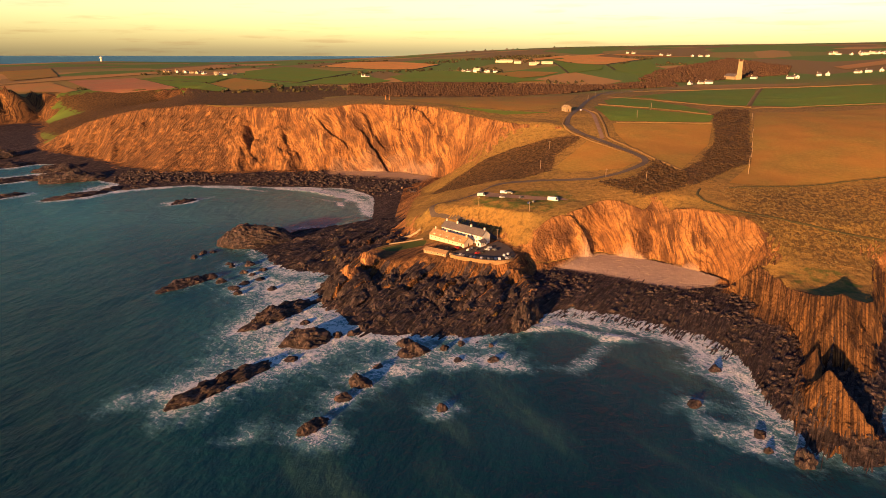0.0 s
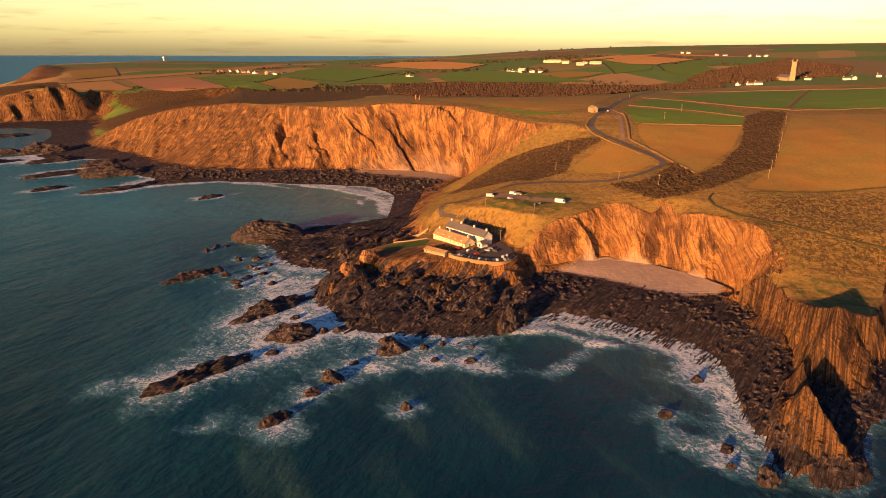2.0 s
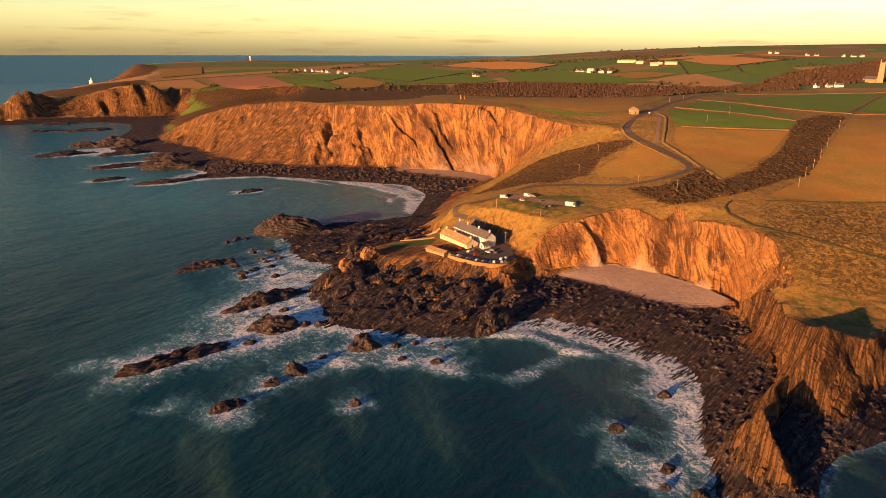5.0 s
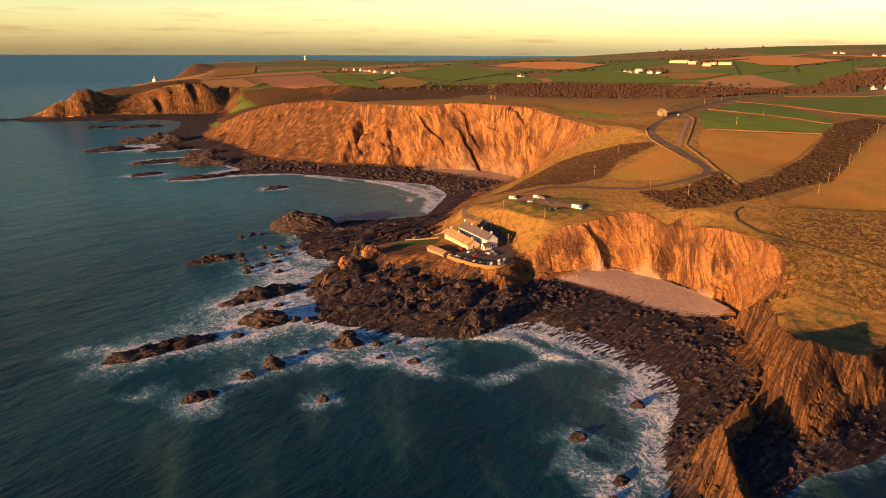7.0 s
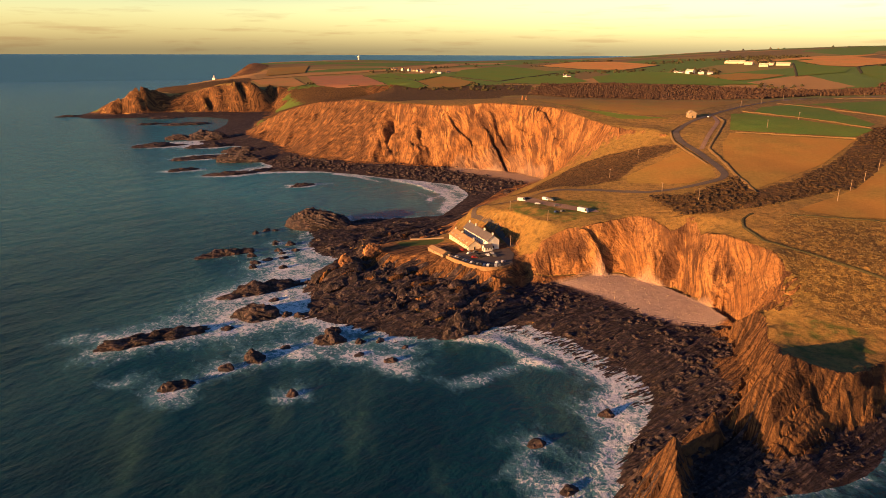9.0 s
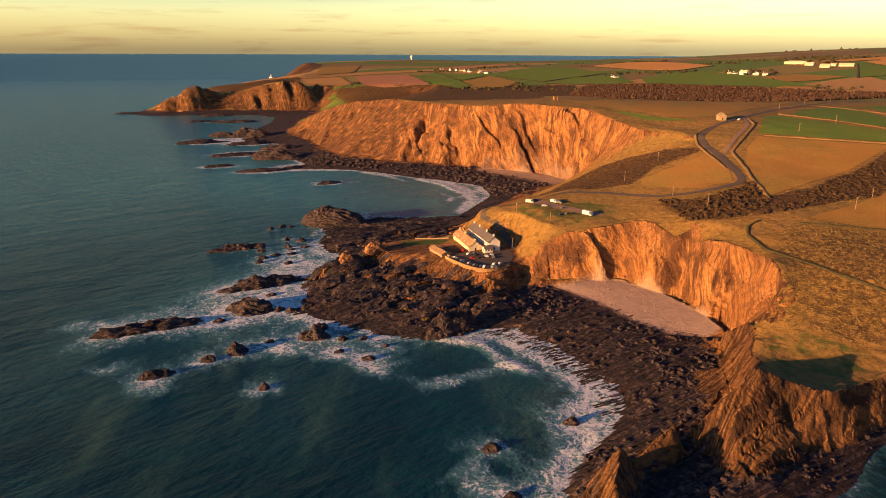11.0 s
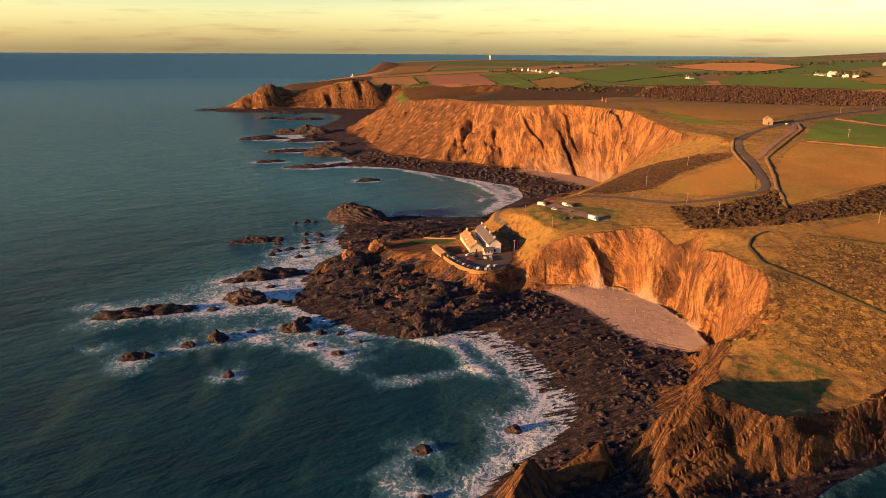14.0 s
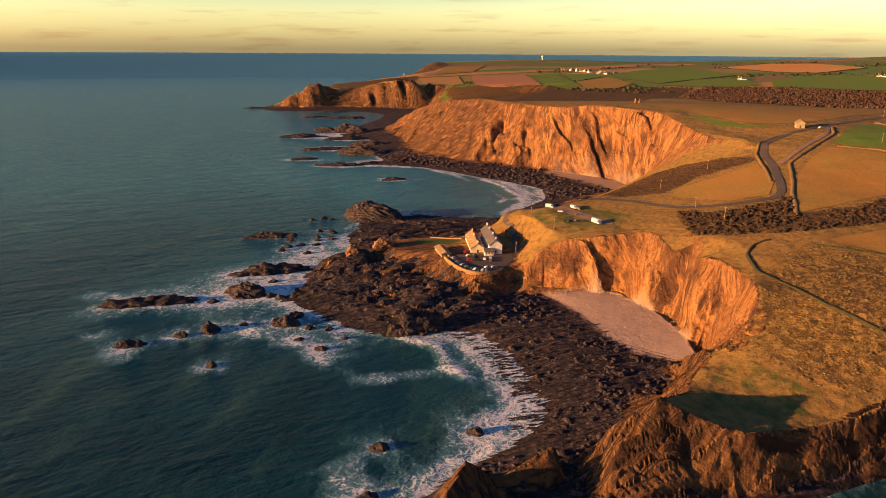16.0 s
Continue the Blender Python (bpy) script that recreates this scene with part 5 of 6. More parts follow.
for k, (cx, cy, ln, wd, ht, hd, z) in enumerate(CRAGS):
    rock("crag", cx, cy, ln * 1.15, wd, ht * 0.75, hd, 120 + k, CRAG if k < 2 else REEF, "rugged outcrop of broken brown rock", height(cx, cy) - ht * 0.55, 4, 0.9, "outcrops round the quay")


def scatter(name, count, area, size, test, material, label, seed, squash=(1.0, 0.7, 0.5), detail=1, sink=0.3, kinds=8, clump=0.0):
    """Many small lumps joined into one mesh, each shaped by noise and set on the ground."""
    g = np.random.RandomState(seed)
    shapes = []
    for k in range(kinds):
        bm = bmesh.new()
        bmesh.ops.create_icosphere(bm, subdivisions=detail + 1, radius=1.0) if detail else bmesh.ops.create_icosphere(bm, subdivisions=1, radius=1.0)
        bm.verts.ensure_lookup_table()
        co = np.array([v.co * (1 + 0.42 * noise.noise(v.co * 1.7 + Vector((k * 5.1 + seed, 0, 0)))) for v in bm.verts])
        shapes.append((co, np.array([[v.index for v in f.verts] for f in bm.faces])))
        bm.free()
    x = g.uniform(area[0], area[2], count * 12)
    y = g.uniform(area[1], area[3], count * 12)
    ok = test(x, y)
    if clump:
        ok &= vnoise(x / clump, y / clump, seed) > g.uniform(-0.6, 0.9, len(x))
    x, y = x[ok][:count], y[ok][:count]
    z = surface(x, y)
    verts, faces, n = [], [], 0
    for i in range(len(x)):
        co, fa = shapes[i % kinds]
        r = size[0] + (size[1] - size[0]) * g.uniform() ** 2.5
        a = g.uniform(0, 6.283)
        s = co * np.array(squash) * r * g.uniform(0.75, 1.25, 3)
        verts.append(np.stack([s[:, 0] * math.cos(a) - s[:, 1] * math.sin(a) + x[i], s[:, 0] * math.sin(a) + s[:, 1] * math.cos(a) + y[i], s[:, 2] + z[i] + r * squash[2] * (1 - 2 * sink)], 1))
        faces.append(fa + n)
        n += len(co)
    verts, faces = np.concatenate(verts), np.concatenate(faces)
    me = bpy.data.meshes.new(name)
    me.vertices.add(len(verts))
    me.vertices.foreach_set("co", verts.ravel())
    me.loops.add(faces.size)
    me.loops.foreach_set("vertex_index", faces.ravel().astype(np.int32))
    me.polygons.add(len(faces))
    me.polygons.foreach_set("loop_start", (np.arange(len(faces)) * 3).astype(np.int32))
    me.update(calc_edges=True)
    me.polygons.foreach_set("use_smooth", np.zeros(len(faces), bool))
    me.materials.append(material)
    return tagged(new(name, me), label, name.replace("_", " "), kind="stuff")


def low_shore(x, y):
    b = relief(x, y)
    return (b > 0.2) & (b < 7.5) & ~inside(SHINGLE, x, y) & ~inside(SAND_NORTH, x, y)


scatter("boulders", 1250, (40, 215, 200, 445), (0.25, 2.1), low_shore, REEF, "tumbled brown boulders on the reef", 3, clump=13.0)
scatter("boulders", 1100, (-120, 325, 60, 470), (0.3, 1.5), low_shore, REEF, "tumbled dark boulders below the quay", 4, clump=16.0)
scatter("boulders", 1500, (-400, 690, 0, 830), (0.8, 3.2), low_shore, REEF, "dark boulders under the north cliffs", 6, clump=25.0)
scatter("pebbles", 350, (75, 395, 190, 465), (0.2, 0.55), lambda x, y: inside(SHINGLE, x, y), STONE, "pale stones strewn over the shingle beach", 7)
scatter("boulders", 420, (175, 240, 290, 400), (0.25, 1.5), lambda x, y: (relief(x, y) > 0.3) & (relief(x, y) < 7), REEF, "fallen blocks below the stacks", 8, clump=11.0)


def fins(name, count, area, size, test, material, label, seed):
    """Thin upright beds of rock along the strike, joined into one mesh."""
    g = random.Random(seed)
    bm = bmesh.new()
    r = np.random.RandomState(seed)
    cx, cy = r.uniform(area[0], area[2], count * 12), r.uniform(area[1], area[3], count * 12)
    ok = test(cx, cy)
    cx, cy = cx[ok][:count], cy[ok][:count]
    steps = 6
    share = np.linspace(-0.5, 0.5, steps + 1)
    length, turn = r.uniform(*size[0], len(cx)), math.atan2(STRIKE[1], STRIKE[0]) + r.uniform(-0.12, 0.12, len(cx))
    px, py = cx[:, None] + np.cos(turn)[:, None] * length[:, None] * share, cy[:, None] + np.sin(turn)[:, None] * length[:, None] * share
    pz = surface(px, py)
    for i in range(len(cx)):
        th, ht, lean = g.uniform(*size[1]), g.uniform(*size[2]), radians(g.uniform(15, 40))
        ox, oy = -math.sin(turn[i]), math.cos(turn[i])
        prev = None
        for k in range(steps + 1):
            x, y, z = px[i, k], py[i, k], pz[i, k]
            top = ht * (0.35 + 0.65 * math.sin(math.pi * min(1, 0.15 + k / steps * 0.85))) * g.uniform(0.65, 1.1)
            sh = math.tan(lean) * top
            row = [bm.verts.new((x + ox * th, y + oy * th, z - 0.8)), bm.verts.new((x + ox * (th * 0.35 + sh), y + oy * (th * 0.35 + sh), z + top)),
                   bm.verts.new((x + ox * (sh - th * 0.35), y + oy * (sh - th * 0.35), z + top * 0.96)), bm.verts.new((x - ox * th, y - oy * th, z - 0.8))]
            if prev:
                for e in range(3):
                    bm.faces.new((prev[e], row[e], row[e + 1], prev[e + 1]))
            else:
                bm.faces.new(row)
            prev = row
        bm.faces.new(prev[::-1])
    bmesh.ops.recalc_face_normals(bm, faces=bm.faces)
    return tagged(part(name, bm, material), label, "rock ribs", kind="stuff")


SURF_REEF = [(62, 356), (75, 362), (97, 353), (118, 340), (136, 326), (144, 306), (152, 306), (151, 322), (142, 336), (120, 350), (95, 365), (72, 371)]
fins("reef_ribs", 800, (50, 215, 200, 430), ((8, 34), (0.3, 0.8), (0.25, 0.85)), lambda x, y: ((relief(x, y) > 0.1) ) & (relief(x, y) < 3.7) & ~inside(SHINGLE, x, y), REEF, "parallel dark ribs of upturned rock beds", 21)
fins("surf_ribs", 170, (60, 300, 155, 372), ((3, 8), (0.3, 0.7), (0.7, 1.3)), lambda x, y: inside(SURF_REEF, x, y), REEF, "low ribs of rock breaking the surf", 27)
fins("reef_slabs", 260, (-120, 328, 55, 430), ((8, 24), (0.9, 2.2), (1.2, 3.2)), lambda x, y: (relief(x, y) > 0.8) & (relief(x, y) < 9), REEF, "tilted slabs of dark rock below the quay", 29)
fins("reef_slabs", 130, (-180, 430, -30, 580), ((8, 24), (0.9, 2.0), (1.0, 2.6)), lambda x, y: (relief(x, y) > 0.8) & (relief(x, y) < 7), REEF, "tilted slabs of dark rock beside the bay", 30)
fins("reef_ribs", 620, (-180, 325, 50, 580), ((7, 28), (0.5, 1.3), (0.6, 2.0)), lambda x, y: (relief(x, y) > 0.1) & (relief(x, y) < 5.5), REEF, "dark upturned rock beds round the quay", 22)


for kx, ky, kl, kw, kh in ((-658, 948, 80, 34, 10), (-700, 925, 50, 20, 6), (-445, 779, 80, 24, 8), (-480, 792, 50, 16, 5), (-500, 850, 70, 24, 6)):
    rock("reef_knoll", kx, ky, kl, kw, kh, 30, kx * 0.1, REEF, "dark rock knoll on the cliff-foot reef", 0.0, 4, 0.4, "knolls below the north cliffs")

# ---------------------------------------------------------------- buildings
def box_bm(x0, y0, z0, x1, y1, z1, bevel=0.0):
    bm = bmesh.new()
    bmesh.ops.create_cube(bm, size=1.0)
    for v in bm.verts:
        v.co = ((x0 + x1) / 2 + v.co.x * (x1 - x0), (y0 + y1) / 2 + v.co.y * (y1 - y0), (z0 + z1) / 2 + v.co.z * (z1 - z0))
    if bevel:
        bmesh.ops.bevel(bm, geom=bm.edges[:], offset=bevel, segments=1, affect="EDGES")
    return bm


def prism_bm(outline, y0, y1):
    """An outline in x and z, drawn out along y."""
    bm = bmesh.new()
    a = [bm.verts.new((x, y0, z)) for x, z in outline]
    b = [bm.verts.new((x, y1, z)) for x, z in outline]
    bm.faces.new(a)
    bm.faces.new(b[::-1])
    for k in range(len(a)):
        bm.faces.new((a[k], b[k], b[(k + 1) % len(a)], a[(k + 1) % len(a)]))
    bmesh.ops.recalc_face_normals(bm, faces=bm.faces)
    return bm


def tube_bm(points, radii, sides=8):
    bm = bmesh.new()
    rings = [[bm.verts.new((x + r * math.cos(6.2832 * k / sides), y + r * math.sin(6.2832 * k / sides), z)) for k in range(sides)] for (x, y, z), r in zip(points, radii)]
    for a, b in zip(rings, rings[1:]):
        for k in range(sides):
            bm.faces.new((a[k], a[(k + 1) % sides], b[(k + 1) % sides], b[k]))
    bm.faces.new(rings[-1]), bm.faces.new(rings[0][::-1])
    return bm


def house(name, m, width, length, eaves, ridge, wall_mat, roof_mat, label, chimneys=(), dormers=0, rows=2, bays=6, category="building", group=""):
    """A gabled building: length along y, ridge over x = 0, its floor at z = 0."""
    top = empty(name, m)
    w, l = width / 2, length / 2
    part("wall", prism_bm([(-w, -2.5), (w, -2.5), (w, eaves), (0, ridge - 0.25), (-w, eaves)], -l, l), wall_mat, top)
    slope = (ridge - eaves) / w
    t = 0.35
    for side in (-1, 1):
        o = 0.5
        part("roof", prism_bm([(0, ridge), (side * (w + o), eaves - slope * o), (side * (w + o), eaves - slope * o + t), (0, ridge + t)], -l - 0.3, l + 0.3), roof_mat, top)
    for cy in chimneys:
        c = part("chimney", box_bm(-0.55, cy - 0.5, ridge - 1.0, 0.55, cy + 0.5, ridge + 1.7, 0.05), wall_mat, top)
        part("chimney_pot", tube_bm([(0, cy, ridge + 1.7), (0, cy, ridge + 2.2)], [0.22, 0.18]), TILE, c)
    step = length / bays
    for row in range(rows):
        z0 = 0.9 + row * (eaves - 0.4) / rows
        for k in range(bays):
            y = -l + step * (k + 0.5)
            for side in (-1, 1):
                f = part("window", box_bm(side * w - 0.06, y - 0.55, z0, side * w + 0.06, y + 0.55, z0 + 1.2), WHITE, top)
                part("pane", box_bm(side * (w + 0.03) - 0.05, y - 0.45, z0 + 0.1, side * (w + 0.03) + 0.05, y + 0.45, z0 + 1.1), GLASS, f)
    for end in (-1, 1):
        part("door", box_bm(-0.5, end * l - 0.06, 0, 0.5, end * l + 0.06, 2.05), GLASS, top)
    for k in range(dormers):
        y = -l + length * (k + 0.7) / (dormers + 0.4)
        for side in (-1, 1):
            zc = eaves + 0.2
            d = part("dormer", prism_bm([(0, zc), (1.5, zc), (1.5, zc + 1.1), (0.75, zc + 1.7), (0, zc + 1.1)], 0, 2.0), wall_mat, top)
            d.matrix_local = pose(side * (w - 0.3), y - side * 0.75, 0, 0, 0, 90 if side > 0 else -90) @ pose(-0.75 + 0.75, 0, 0)
            part("pane", box_bm(0.45, -0.08, zc + 0.3, 1.05, 0.06, zc + 1.15), GLASS, d)
    return tagged(top, label, category, group)


house("hotel", pose(16.5, 467.5, 18.6, 0, 0, 45), 8.6, 41, 5.8, 9.4, WHITE, SLATE, "long white hotel with a grey slate roof", (-19, -6, 8, 19), 0, 2, 11)
porch = house("hotel_porch", pose(27.5, 449.5, 18.0, 0, 0, 135), 4.5, 6, 2.6, 4.2, WHITE, SLATE, "white gabled porch wing of the hotel", (), 0, 1, 3)
house("inn", pose(5.8, 462.5, 17.2, 0, 0, 44), 9.5, 36, 3.0, 6.4, CREAM, TILE, "cream inn with a tawny roof and dormers", (-16, 4, 16), 5, 1, 8)
house("shed", pose(-4.0, 438.5, 14.9, 0, 0, 55), 6.5, 19, 2.2, 3.6, STONE, TILE, "low stone shed with a tawny roof", (), 0, 1, 4)
house("old_house", pose(141, 764, height(141, 764), 0, 0, 20), 7, 9.5, 4.2, 6.6, STONE, STONE, "ruined stone house with a weathered roof", (), 0, 1, 3)

park = drape("car_park", [(51, 430), (43.5, 418.5), (33, 418.5), (18.5, 424), (7, 431), (10, 440), (22, 446), (33, 452), (40, 460), (47, 450)], TARMAC, None, 0.12, 5.0)
tagged(park, "tarmac car park on the quay", "car park", kind="structure")
park = drape("car_park_track", [(22, 528), (30, 534), (60, 516), (92, 500), (96, 492), (88, 492), (58, 507), (38, 516)], TRACK, None, 0.25, 4.0)
tagged(park, "reddish gravel track of the upper car park", "car park", kind="structure")

WALL_LINE = [(51.5, 431), (48, 422), (44, 417.2), (38, 416), (33, 416), (25, 418.5), (18, 421.8), (12, 425), (5, 429.5)]


def quay_wall():
    top = empty("quay_wall", pose(0, 0, 0))
    p = resample(WALL_LINE, 1.6)
    for k, (a, b) in enumerate(zip(p[:-1], p[1:])):
        d = b - a
        ln = float(np.hypot(*d))
        bm = box_bm(-ln / 2, -0.5, -5.5 + 0.3 * math.sin(k * 1.7), ln / 2, 0.5, 1.0 + 0.06 * math.sin(k * 2.3), 0.05)
        s = part("wall_panel", bm, DRESSED, top)
        s.matrix_local = pose(float(a[0] + b[0]) / 2, float(a[1] + b[1]) / 2, 16.3, 0, 0, math.degrees(math.atan2(d[1], d[0])))
    return tagged(top, "curved sunlit stone wall below the car park", "wall")


quay_wall()
for k, (line, tall) in enumerate((([(-40, 467), (-32.6, 469), (-15, 474)], 0.8), ([(-36, 508), (-28, 513), (-18, 508)], 1.6), ([(14, 428), (4, 434), (0, 441)], 1.2))):
    w = ribbon("stone_wall", line, 1.0, STONE, [(-1, -0.6), (-0.9, tall), (0.9, tall), (1, -0.6)], 2.0, 0.08, k)
    tagged(w, "low pale stone garden wall by the lawn" if k == 0 else "old rubble stone wall on the quay", "wall")


# ---------------------------------------------------------------- vehicles
def car(name, m, paint, label, length=4.2, width=1.75, tall=1.45, van=False, category="car", group=""):
    top = empty(name, m)
    l, w = length / 2, width / 2
    if van:
        side = [(-l, 0.35), (l, 0.35), (l, 0.95), (l - 0.25, 1.15), (l - 0.95, tall * 0.97), (l - 1.1, tall), (-l + 0.1, tall), (-l, tall - 0.12)]
        glass = [(l - 0.35, 1.2), (l - 0.98, tall - 0.18), (l - 1.9, tall - 0.18), (l - 1.9, 1.2)]
    else:
        side = [(-l, 0.35), (l, 0.35), (l, 0.7), (l - 0.9, 0.92), (l - 1.55, tall), (-l + 0.95, tall), (-l + 0.25, 0.98), (-l, 0.9)]
        glass = [(l - 1.0, 0.95), (l - 1.6, tall - 0.08), (-l + 1.0, tall - 0.08), (-l + 0.45, 0.98)]
    bm = prism_bm(side, -w, w)
    bmesh.ops.bevel(bm, geom=bm.edges[:], offset=0.06, segments=1, affect="EDGES")
    part("body", bm, paint, top)
    part("side_windows", prism_bm(glass, -w - 0.015, w + 0.015), GLASS, top)
    for sx in (-0.62, 0.62):
        for sy in (-1, 1):
            bm = bmesh.new()
            bmesh.ops.create_cone(bm, cap_ends=True, segments=12, radius1=0.33, radius2=0.33, depth=0.22, matrix=Matrix.Translation((sx * l, sy * (w - 0.08), 0.33)) @ Matrix.Rotation(radians(90), 4, "X"))
            wheel = part("wheel", bm, RUBBER, top)
            bm = bmesh.new()
            bmesh.ops.create_cone(bm, cap_ends=True, segments=8, radius1=0.2, radius2=0.2, depth=0.03, matrix=Matrix.Translation((sx * l, sy * (w + 0.035), 0.33)) @ Matrix.Rotation(radians(90), 4, "X"))
            part("rim", bm, METAL, wheel)
    return tagged(top, label, category, group)


PAINTS = {"white": (0.75, 0.75, 0.73), "silver": (0.45, 0.46, 0.47), "black": (0.03, 0.03, 0.035), "blue": (0.04, 0.07, 0.16), "red": (0.40, 0.03, 0.025), "grey": (0.14, 0.145, 0.15)}
PAINT = {k: plain("car_paint_" + k, v, tuple(0.95 * x for x in v), 2.0, 0.5, 0, 0.0, 0.3) for k, v in PAINTS.items()}
proto, row = {}, resample([(47, 424.5), (43, 421.5), (38, 420.3), (33, 420.3), (26, 422), (19.5, 425.5), (12, 430.5)], 2.35)
tone = ["black", "grey", "silver", "black", "white", "blue", "black", "grey", "black", "silver", "black", "blue", "grey"]


def park_car(paint, x, y, turn, group):
    m = pose(x, y, float(surface(np.array([x]), np.array([y]))[0]) + 0.14, 0, 0, turn)
    if paint not in proto:
        proto[paint] = car("car", m, PAINT[paint], f"parked {paint} hatchback car", group=group)
        return proto[paint]
    return tagged(copy_thing(proto[paint], m), group=group)


for k, (x, y) in enumerate(row):
    d = row[min(k + 1, len(row) - 1)] - row[max(k - 1, 0)]
    park_car(tone[k % len(tone)], float(x), float(y), math.degrees(math.atan2(d[1], d[0])) + 90 + 4 * math.sin(k * 3.1), "cars along the quay wall")
for paint, x, y, turn in (("red", 10, 446, 120), ("white", 18, 440, 60), ("grey", 21, 443.5, 62), ("black", 24, 440, 60), ("white", 31, 440, 130), ("silver", 33, 444, 130), ("black", 28, 435, 40), ("grey", 36, 440, 125),
                          ("red", 24, 433, 35), ("white", 27, 449, 140), ("silver", 45, 431, 70), ("white", 42, 428, 80)):
    park_car(paint, x, y, turn, "cars on the quay")
for paint, x, y, turn in (("white", 46.8, 510.4, 20), ("grey", 69.9, 492.7, 60), ("grey", 62, 508, 40), ("black", 34, 527, 30), ("blue", 66, 490, 60)):
    park_car(paint, x, y, turn, "cars in the upper car park")


def stand(x, y, turn):
    return pose(x, y, float(surface(np.array([x]), np.array([y]))[0]) + 0.3, 0, 0, turn)


car("motorhome", stand(84.5, 492, -25), PAINT["white"], "long white motorhome on the grass", 8.2, 2.4, 3.1, True, "motorhome")
car("camper_van", stand(31, 521.5, 10), PAINT["white"], "white camper van beside the track", 6.2, 2.2, 2.7, True, "van")
car("van", stand(49.5, 524.5, -20), PAINT["white"], "white van parked on the rough grass", 5.6, 2.1, 2.4, True, "van")
car("small_van", stand(54.5, 522.8, -20), PAINT["grey"], "small grey van parked on the grass", 4.8, 1.9, 1.9, True, "van")
car("white_car_lane", stand(158, 764, 60), PAINT["white"], "white car parked by the lane", 4.3, 1.8, 1.5, False, "car")


# ---------------------------------------------------------------- poles, towers, far buildings
def pole(x, y, tall, turn):
    z = float(surface(np.array([x]), np.array([y]))[0])
    top = empty("utility_pole", pose(x, y, z, 0, 0, turn))
    part("post", tube_bm([(0, 0, -0.5), (0, 0, tall)], [0.2, 0.14]), WOOD, top)
    part("crossarm", box_bm(-0.9, -0.06, tall - 0.7, 0.9, 0.06, tall - 0.55), WOOD, top)
    for s in (-0.7, 0.7):
        part("insulator", tube_bm([(s, 0, tall - 0.55), (s, 0, tall - 0.3)], [0.06, 0.05], 6), WHITE, top)
    return tagged(top, "weathered wooden utility pole with a crossarm", "utility pole", "utility poles")


for k, (x, y, tl) in enumerate(((160, 509, 8.2), (244, 518, 8), (254, 540, 8), (265, 561, 8), (278, 590, 8), (292, 622, 8), (323, 694, 8), (64, 472, 7.5), (28, 501, 7), (88, 588, 7.5), (104, 642, 7.5), (40, 464, 8), (134, 533, 7),
                                  (210, 720, 8), (240, 770, 8), (190, 880, 7), (215, 950, 7), (245, 1030, 7), (300, 1130, 7), (370, 1220, 7), (440, 1290, 7))):
    pole(x, y, tl, 20 + 13 * k)


def church(x, y):
    z = height(x, y)
    top = empty("church", pose(x, y, z, 0, 0, 20))
    t = part("tower", tube_bm([(0, 0, -2), (0, 0, 14), (0, 0, 28), (0, 0, 37)], [7.6, 6.8, 6.2, 5.8], 4), STONE, top, "tall square tower")
    for k in range(4):
        a = math.radians(90 * k)
        p = part("pinnacle", tube_bm([(5.4 * math.cos(a), 5.4 * math.sin(a), 36), (5.4 * math.cos(a), 5.4 * math.sin(a), 40), (5.4 * math.cos(a), 5.4 * math.sin(a), 43)], [0.9, 0.8, 0.1], 4), STONE, t)
    part("nave", prism_bm([(-7, -2), (7, -2), (7, 6), (0, 11), (-7, 6)], 5, 36), STONE, top)
    part("roof", prism_bm([(-7.6, 5.7), (0, 11.1), (7.6, 5.7), (7.6, 6.2), (0, 11.7), (-7.6, 6.2)], 4.6, 36.4), SLATE, top)
    return tagged(top, "tall stone church tower with pinnacles", "church")


church(630, 1440)


def radar(x, y):
    z = height(x, y)
    top = empty("radar_station", pose(x, y, z - 1))
    part("tower", tube_bm([(0, 0, 0), (0, 0, 12)], [4.0, 3.4], 12), WHITE, top, "plain concrete tower")
    bm = bmesh.new()
    bmesh.ops.create_icosphere(bm, subdivisions=3, radius=6.0, matrix=Matrix.Translation((0, 0, 16.5)))
    part("dome", bm, WHITE, top, "white spherical dome")
    return tagged(top, "white radar dome on a tower", "radar station")


radar(-1548, 3072)
lh = empty("lighthouse", pose(-2150, 2690, 14))
part("base", box_bm(-9, -6, -14, 9, 6, 5, 0.3), WHITE, lh)
part("tower", tube_bm([(0, 0, 5), (0, 0, 17)], [3.2, 2.6], 12), WHITE, lh)
part("lantern", tube_bm([(0, 0, 17), (0, 0, 20), (0, 0, 22)], [1.8, 1.8, 0.2], 10), GLASS, lh)
tagged(lh, "small white lighthouse under the far point", "lighthouse")
fz = height(-76, 906)
for dx in (-2.4, 2.8):
    f = part("ruined_pillar", rock_bm(2.6, 3.0, 3.0, 3 + dx, 3, 0.1), CRAG)
    f.matrix_world = pose(-76 + dx, 906, fz + 0.8)
    tagged(f, "ruined stone pillar on the clifftop", "ruin", "ruined arch")

g = random.Random(9)


def far_house(x, y, w, l, e, wall, roof, turn, label, group):
    w, l, e = w * 0.75, l * 0.75, e * 0.75
    house("farm_building" if "farm" in group else "cottage", pose(x, y, height(x, y), 0, 0, turn), w, l, e, e + w * 0.32, wall, roof, label, (l * 0.4,) if l < 20 else (), 0, 1, 3, "building", group)


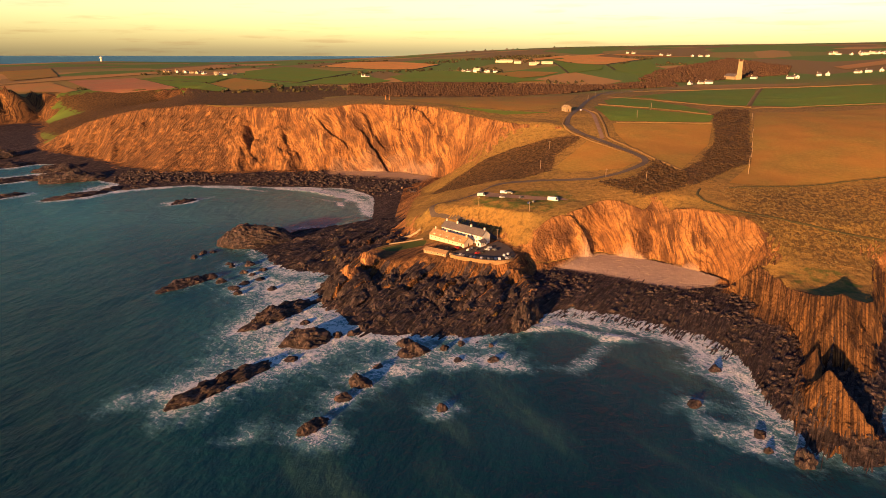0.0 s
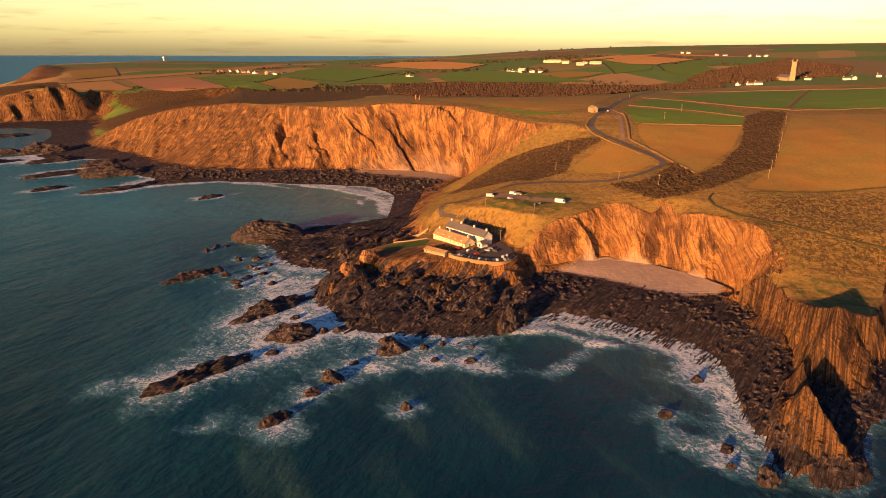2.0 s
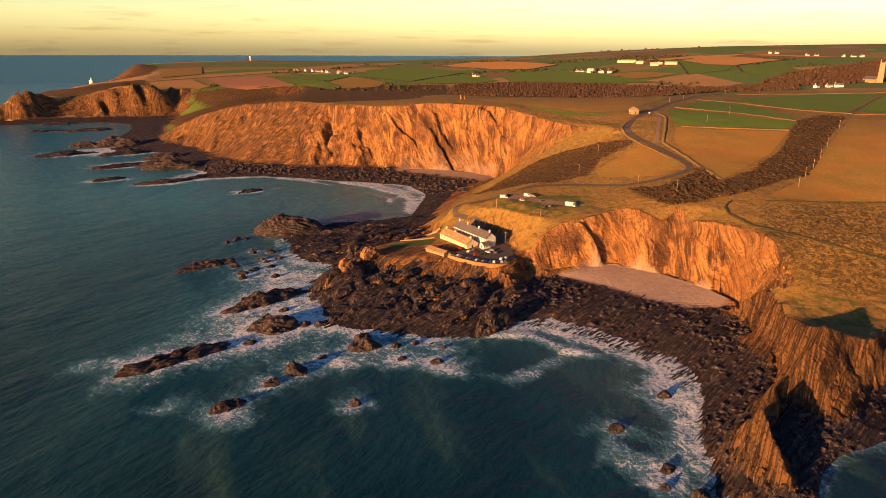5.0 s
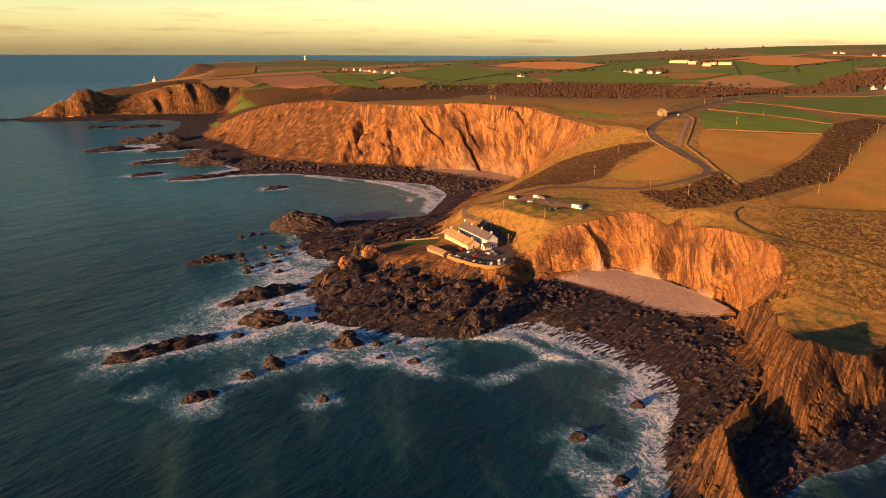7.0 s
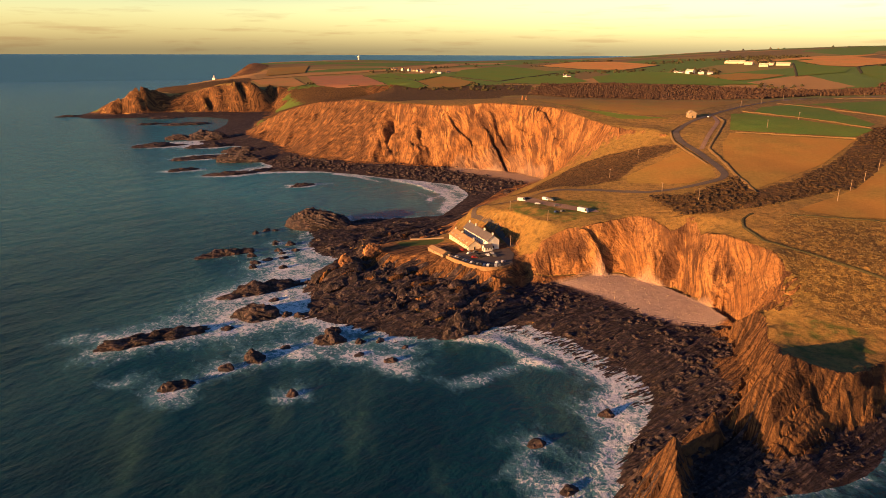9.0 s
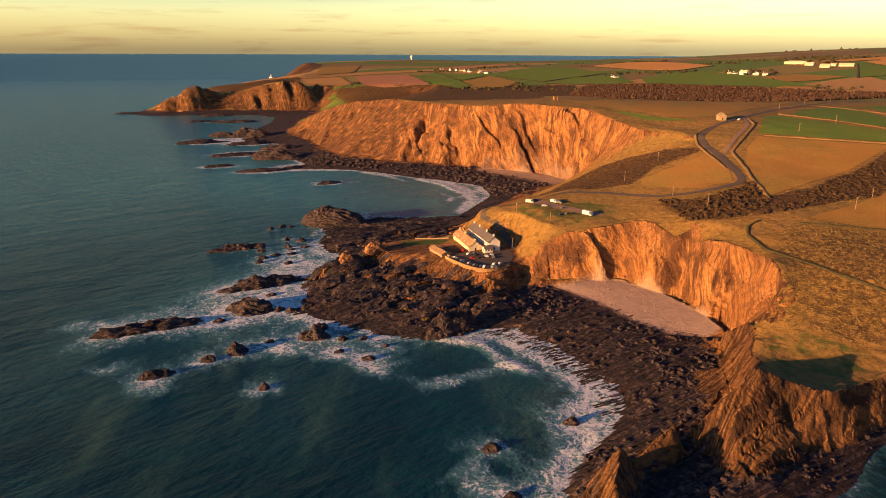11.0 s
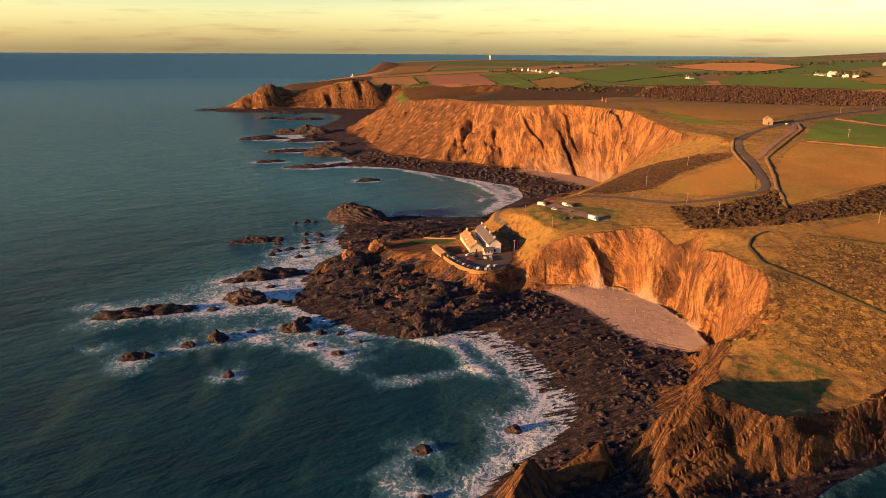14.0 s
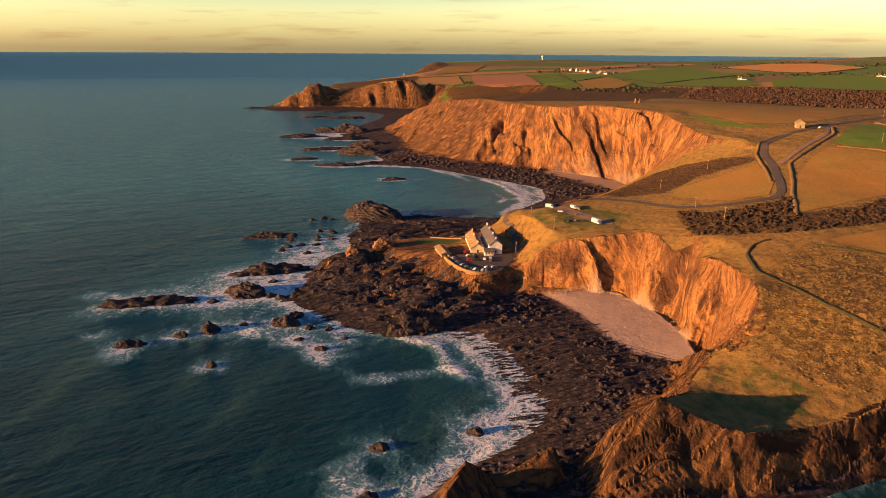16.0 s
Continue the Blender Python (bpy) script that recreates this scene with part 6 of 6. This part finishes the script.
for x, y, w, l, e, turn in ((92, 1862, 16, 26, 9, 60), (118, 1850, 12, 22, 6, 20), (140, 1835, 10, 16, 6, 80), (70, 1880, 10, 18, 4, 50), (55, 1895, 9, 14, 4, 30)):
    far_house(x, y, w, l, e, WHITE, CREAM if w > 12 else SLATE, turn, "pale farm building among fields", "farm above the wood")
for x, y, w, l, e, turn in ((205, 2225, 18, 60, 6, 75), (235, 2150, 16, 30, 6, 70), (268, 2040, 18, 30, 6, 80), (318, 2085, 16, 46, 5, 78), (290, 2100, 12, 20, 5, 60), (180, 2240, 12, 22, 6, 50)):
    far_house(x, y, w, l, e, CREAM, CREAM, turn, "long pale farm shed on the hill", "hill farm")
for k in range(20):
    x, y = -850 + 260 * k / 20 + g.uniform(-14, 14), 2075 - 170 * k / 20 + g.uniform(-28, 28)
    far_house(x, y, g.uniform(8, 11), g.uniform(11, 19), g.uniform(4, 6), g.choice((WHITE, CREAM, STONE)), g.choice((SLATE, SLATE, TILE)), g.uniform(0, 180), "village cottage with pale walls", "clifftop village")
for k in range(24):
    x, y = 1235 + g.uniform(0, 230), 2120 + g.uniform(-60, 70)
    far_house(x, y, g.uniform(9, 13), g.uniform(12, 22), g.uniform(5, 7), WHITE, g.choice((SLATE, CREAM)), g.uniform(0, 180), "white house in the hilltop town", "hilltop town")
for x, y in ((717, 2660), (735, 2640), (776, 2431), (800, 2420), (874, 2317), (895, 2310), (850, 2330), (495, 1352), (515, 1350), (530, 1347), (690, 1345), (705, 1352), (762, 1372), (775, 1365), (845, 1380), (870, 1385), (900, 1390), (655, 1425), (-215, 1800), (-205, 1795)):
    far_house(x, y, g.uniform(8, 12), g.uniform(11, 20), g.uniform(4, 6), WHITE, SLATE, g.uniform(0, 180), "lone white farmhouse in the fields", "scattered houses")

# ---------------------------------------------------------------- woods and scrub
wood = lambda poly: (lambda x, y: inside(poly, x, y))
scatter("woodland", 17000, (-230, 1215, 505, 1620), (1.0, 2.8), wood(WOODLAND), TWIG, "leafless brown valley woodland", 51, (0.95, 0.95, 1.15), 0, 0.15)
scatter("woodland", 8000, (440, 1390, 900, 2140), (1.2, 3.2), wood(WOODLAND_EAST), TWIG, "leafless brown woodland by the church", 52, (0.95, 0.95, 1.15), 0, 0.15)
scatter("gorse_scrub", 3600, (175, 485, 360, 790), (0.4, 1.7), wood(RAVINE), SCRUB, "dark gorse and thorn in the ravine", 53, (1, 1, 0.6), 1, 0.4, clump=15.0)
scatter("gorse_scrub", 700, (0, 560, 150, 690), (0.3, 0.9), wood(SPUR_SCRUB), SCRUB, "low brown scrub on the spur", 54, (1, 1, 0.5), 1, 0.45)
scatter("gorse_scrub", 500, (120, 478, 200, 568), (0.6, 1.8), wood(SLOPE_SCRUB), SCRUB, "brown bracken and scrub below the road", 55, (1, 1, 0.7), 1, 0.35)
scatter("tussocks", 1600, (205, 375, 330, 490), (0.3, 0.7), lambda x, y: relief(x, y) > 24, TUFT, "tussocks of dry grass on the slope", 56, (1, 1, 0.55), 1, 0.35)
scatter("bushes", 700, (-900, 1450, 700, 2700), (2, 5.5), lambda x, y: (vnoise(x / 130, y / 130, 8) > 0.3) & ~np.any([inside(o, x, y) for _, _, o in FIELDS], axis=0), HEDGE, "dark bushes and hedgerow trees", 57, (1, 1, 0.8), 2, 0.3)
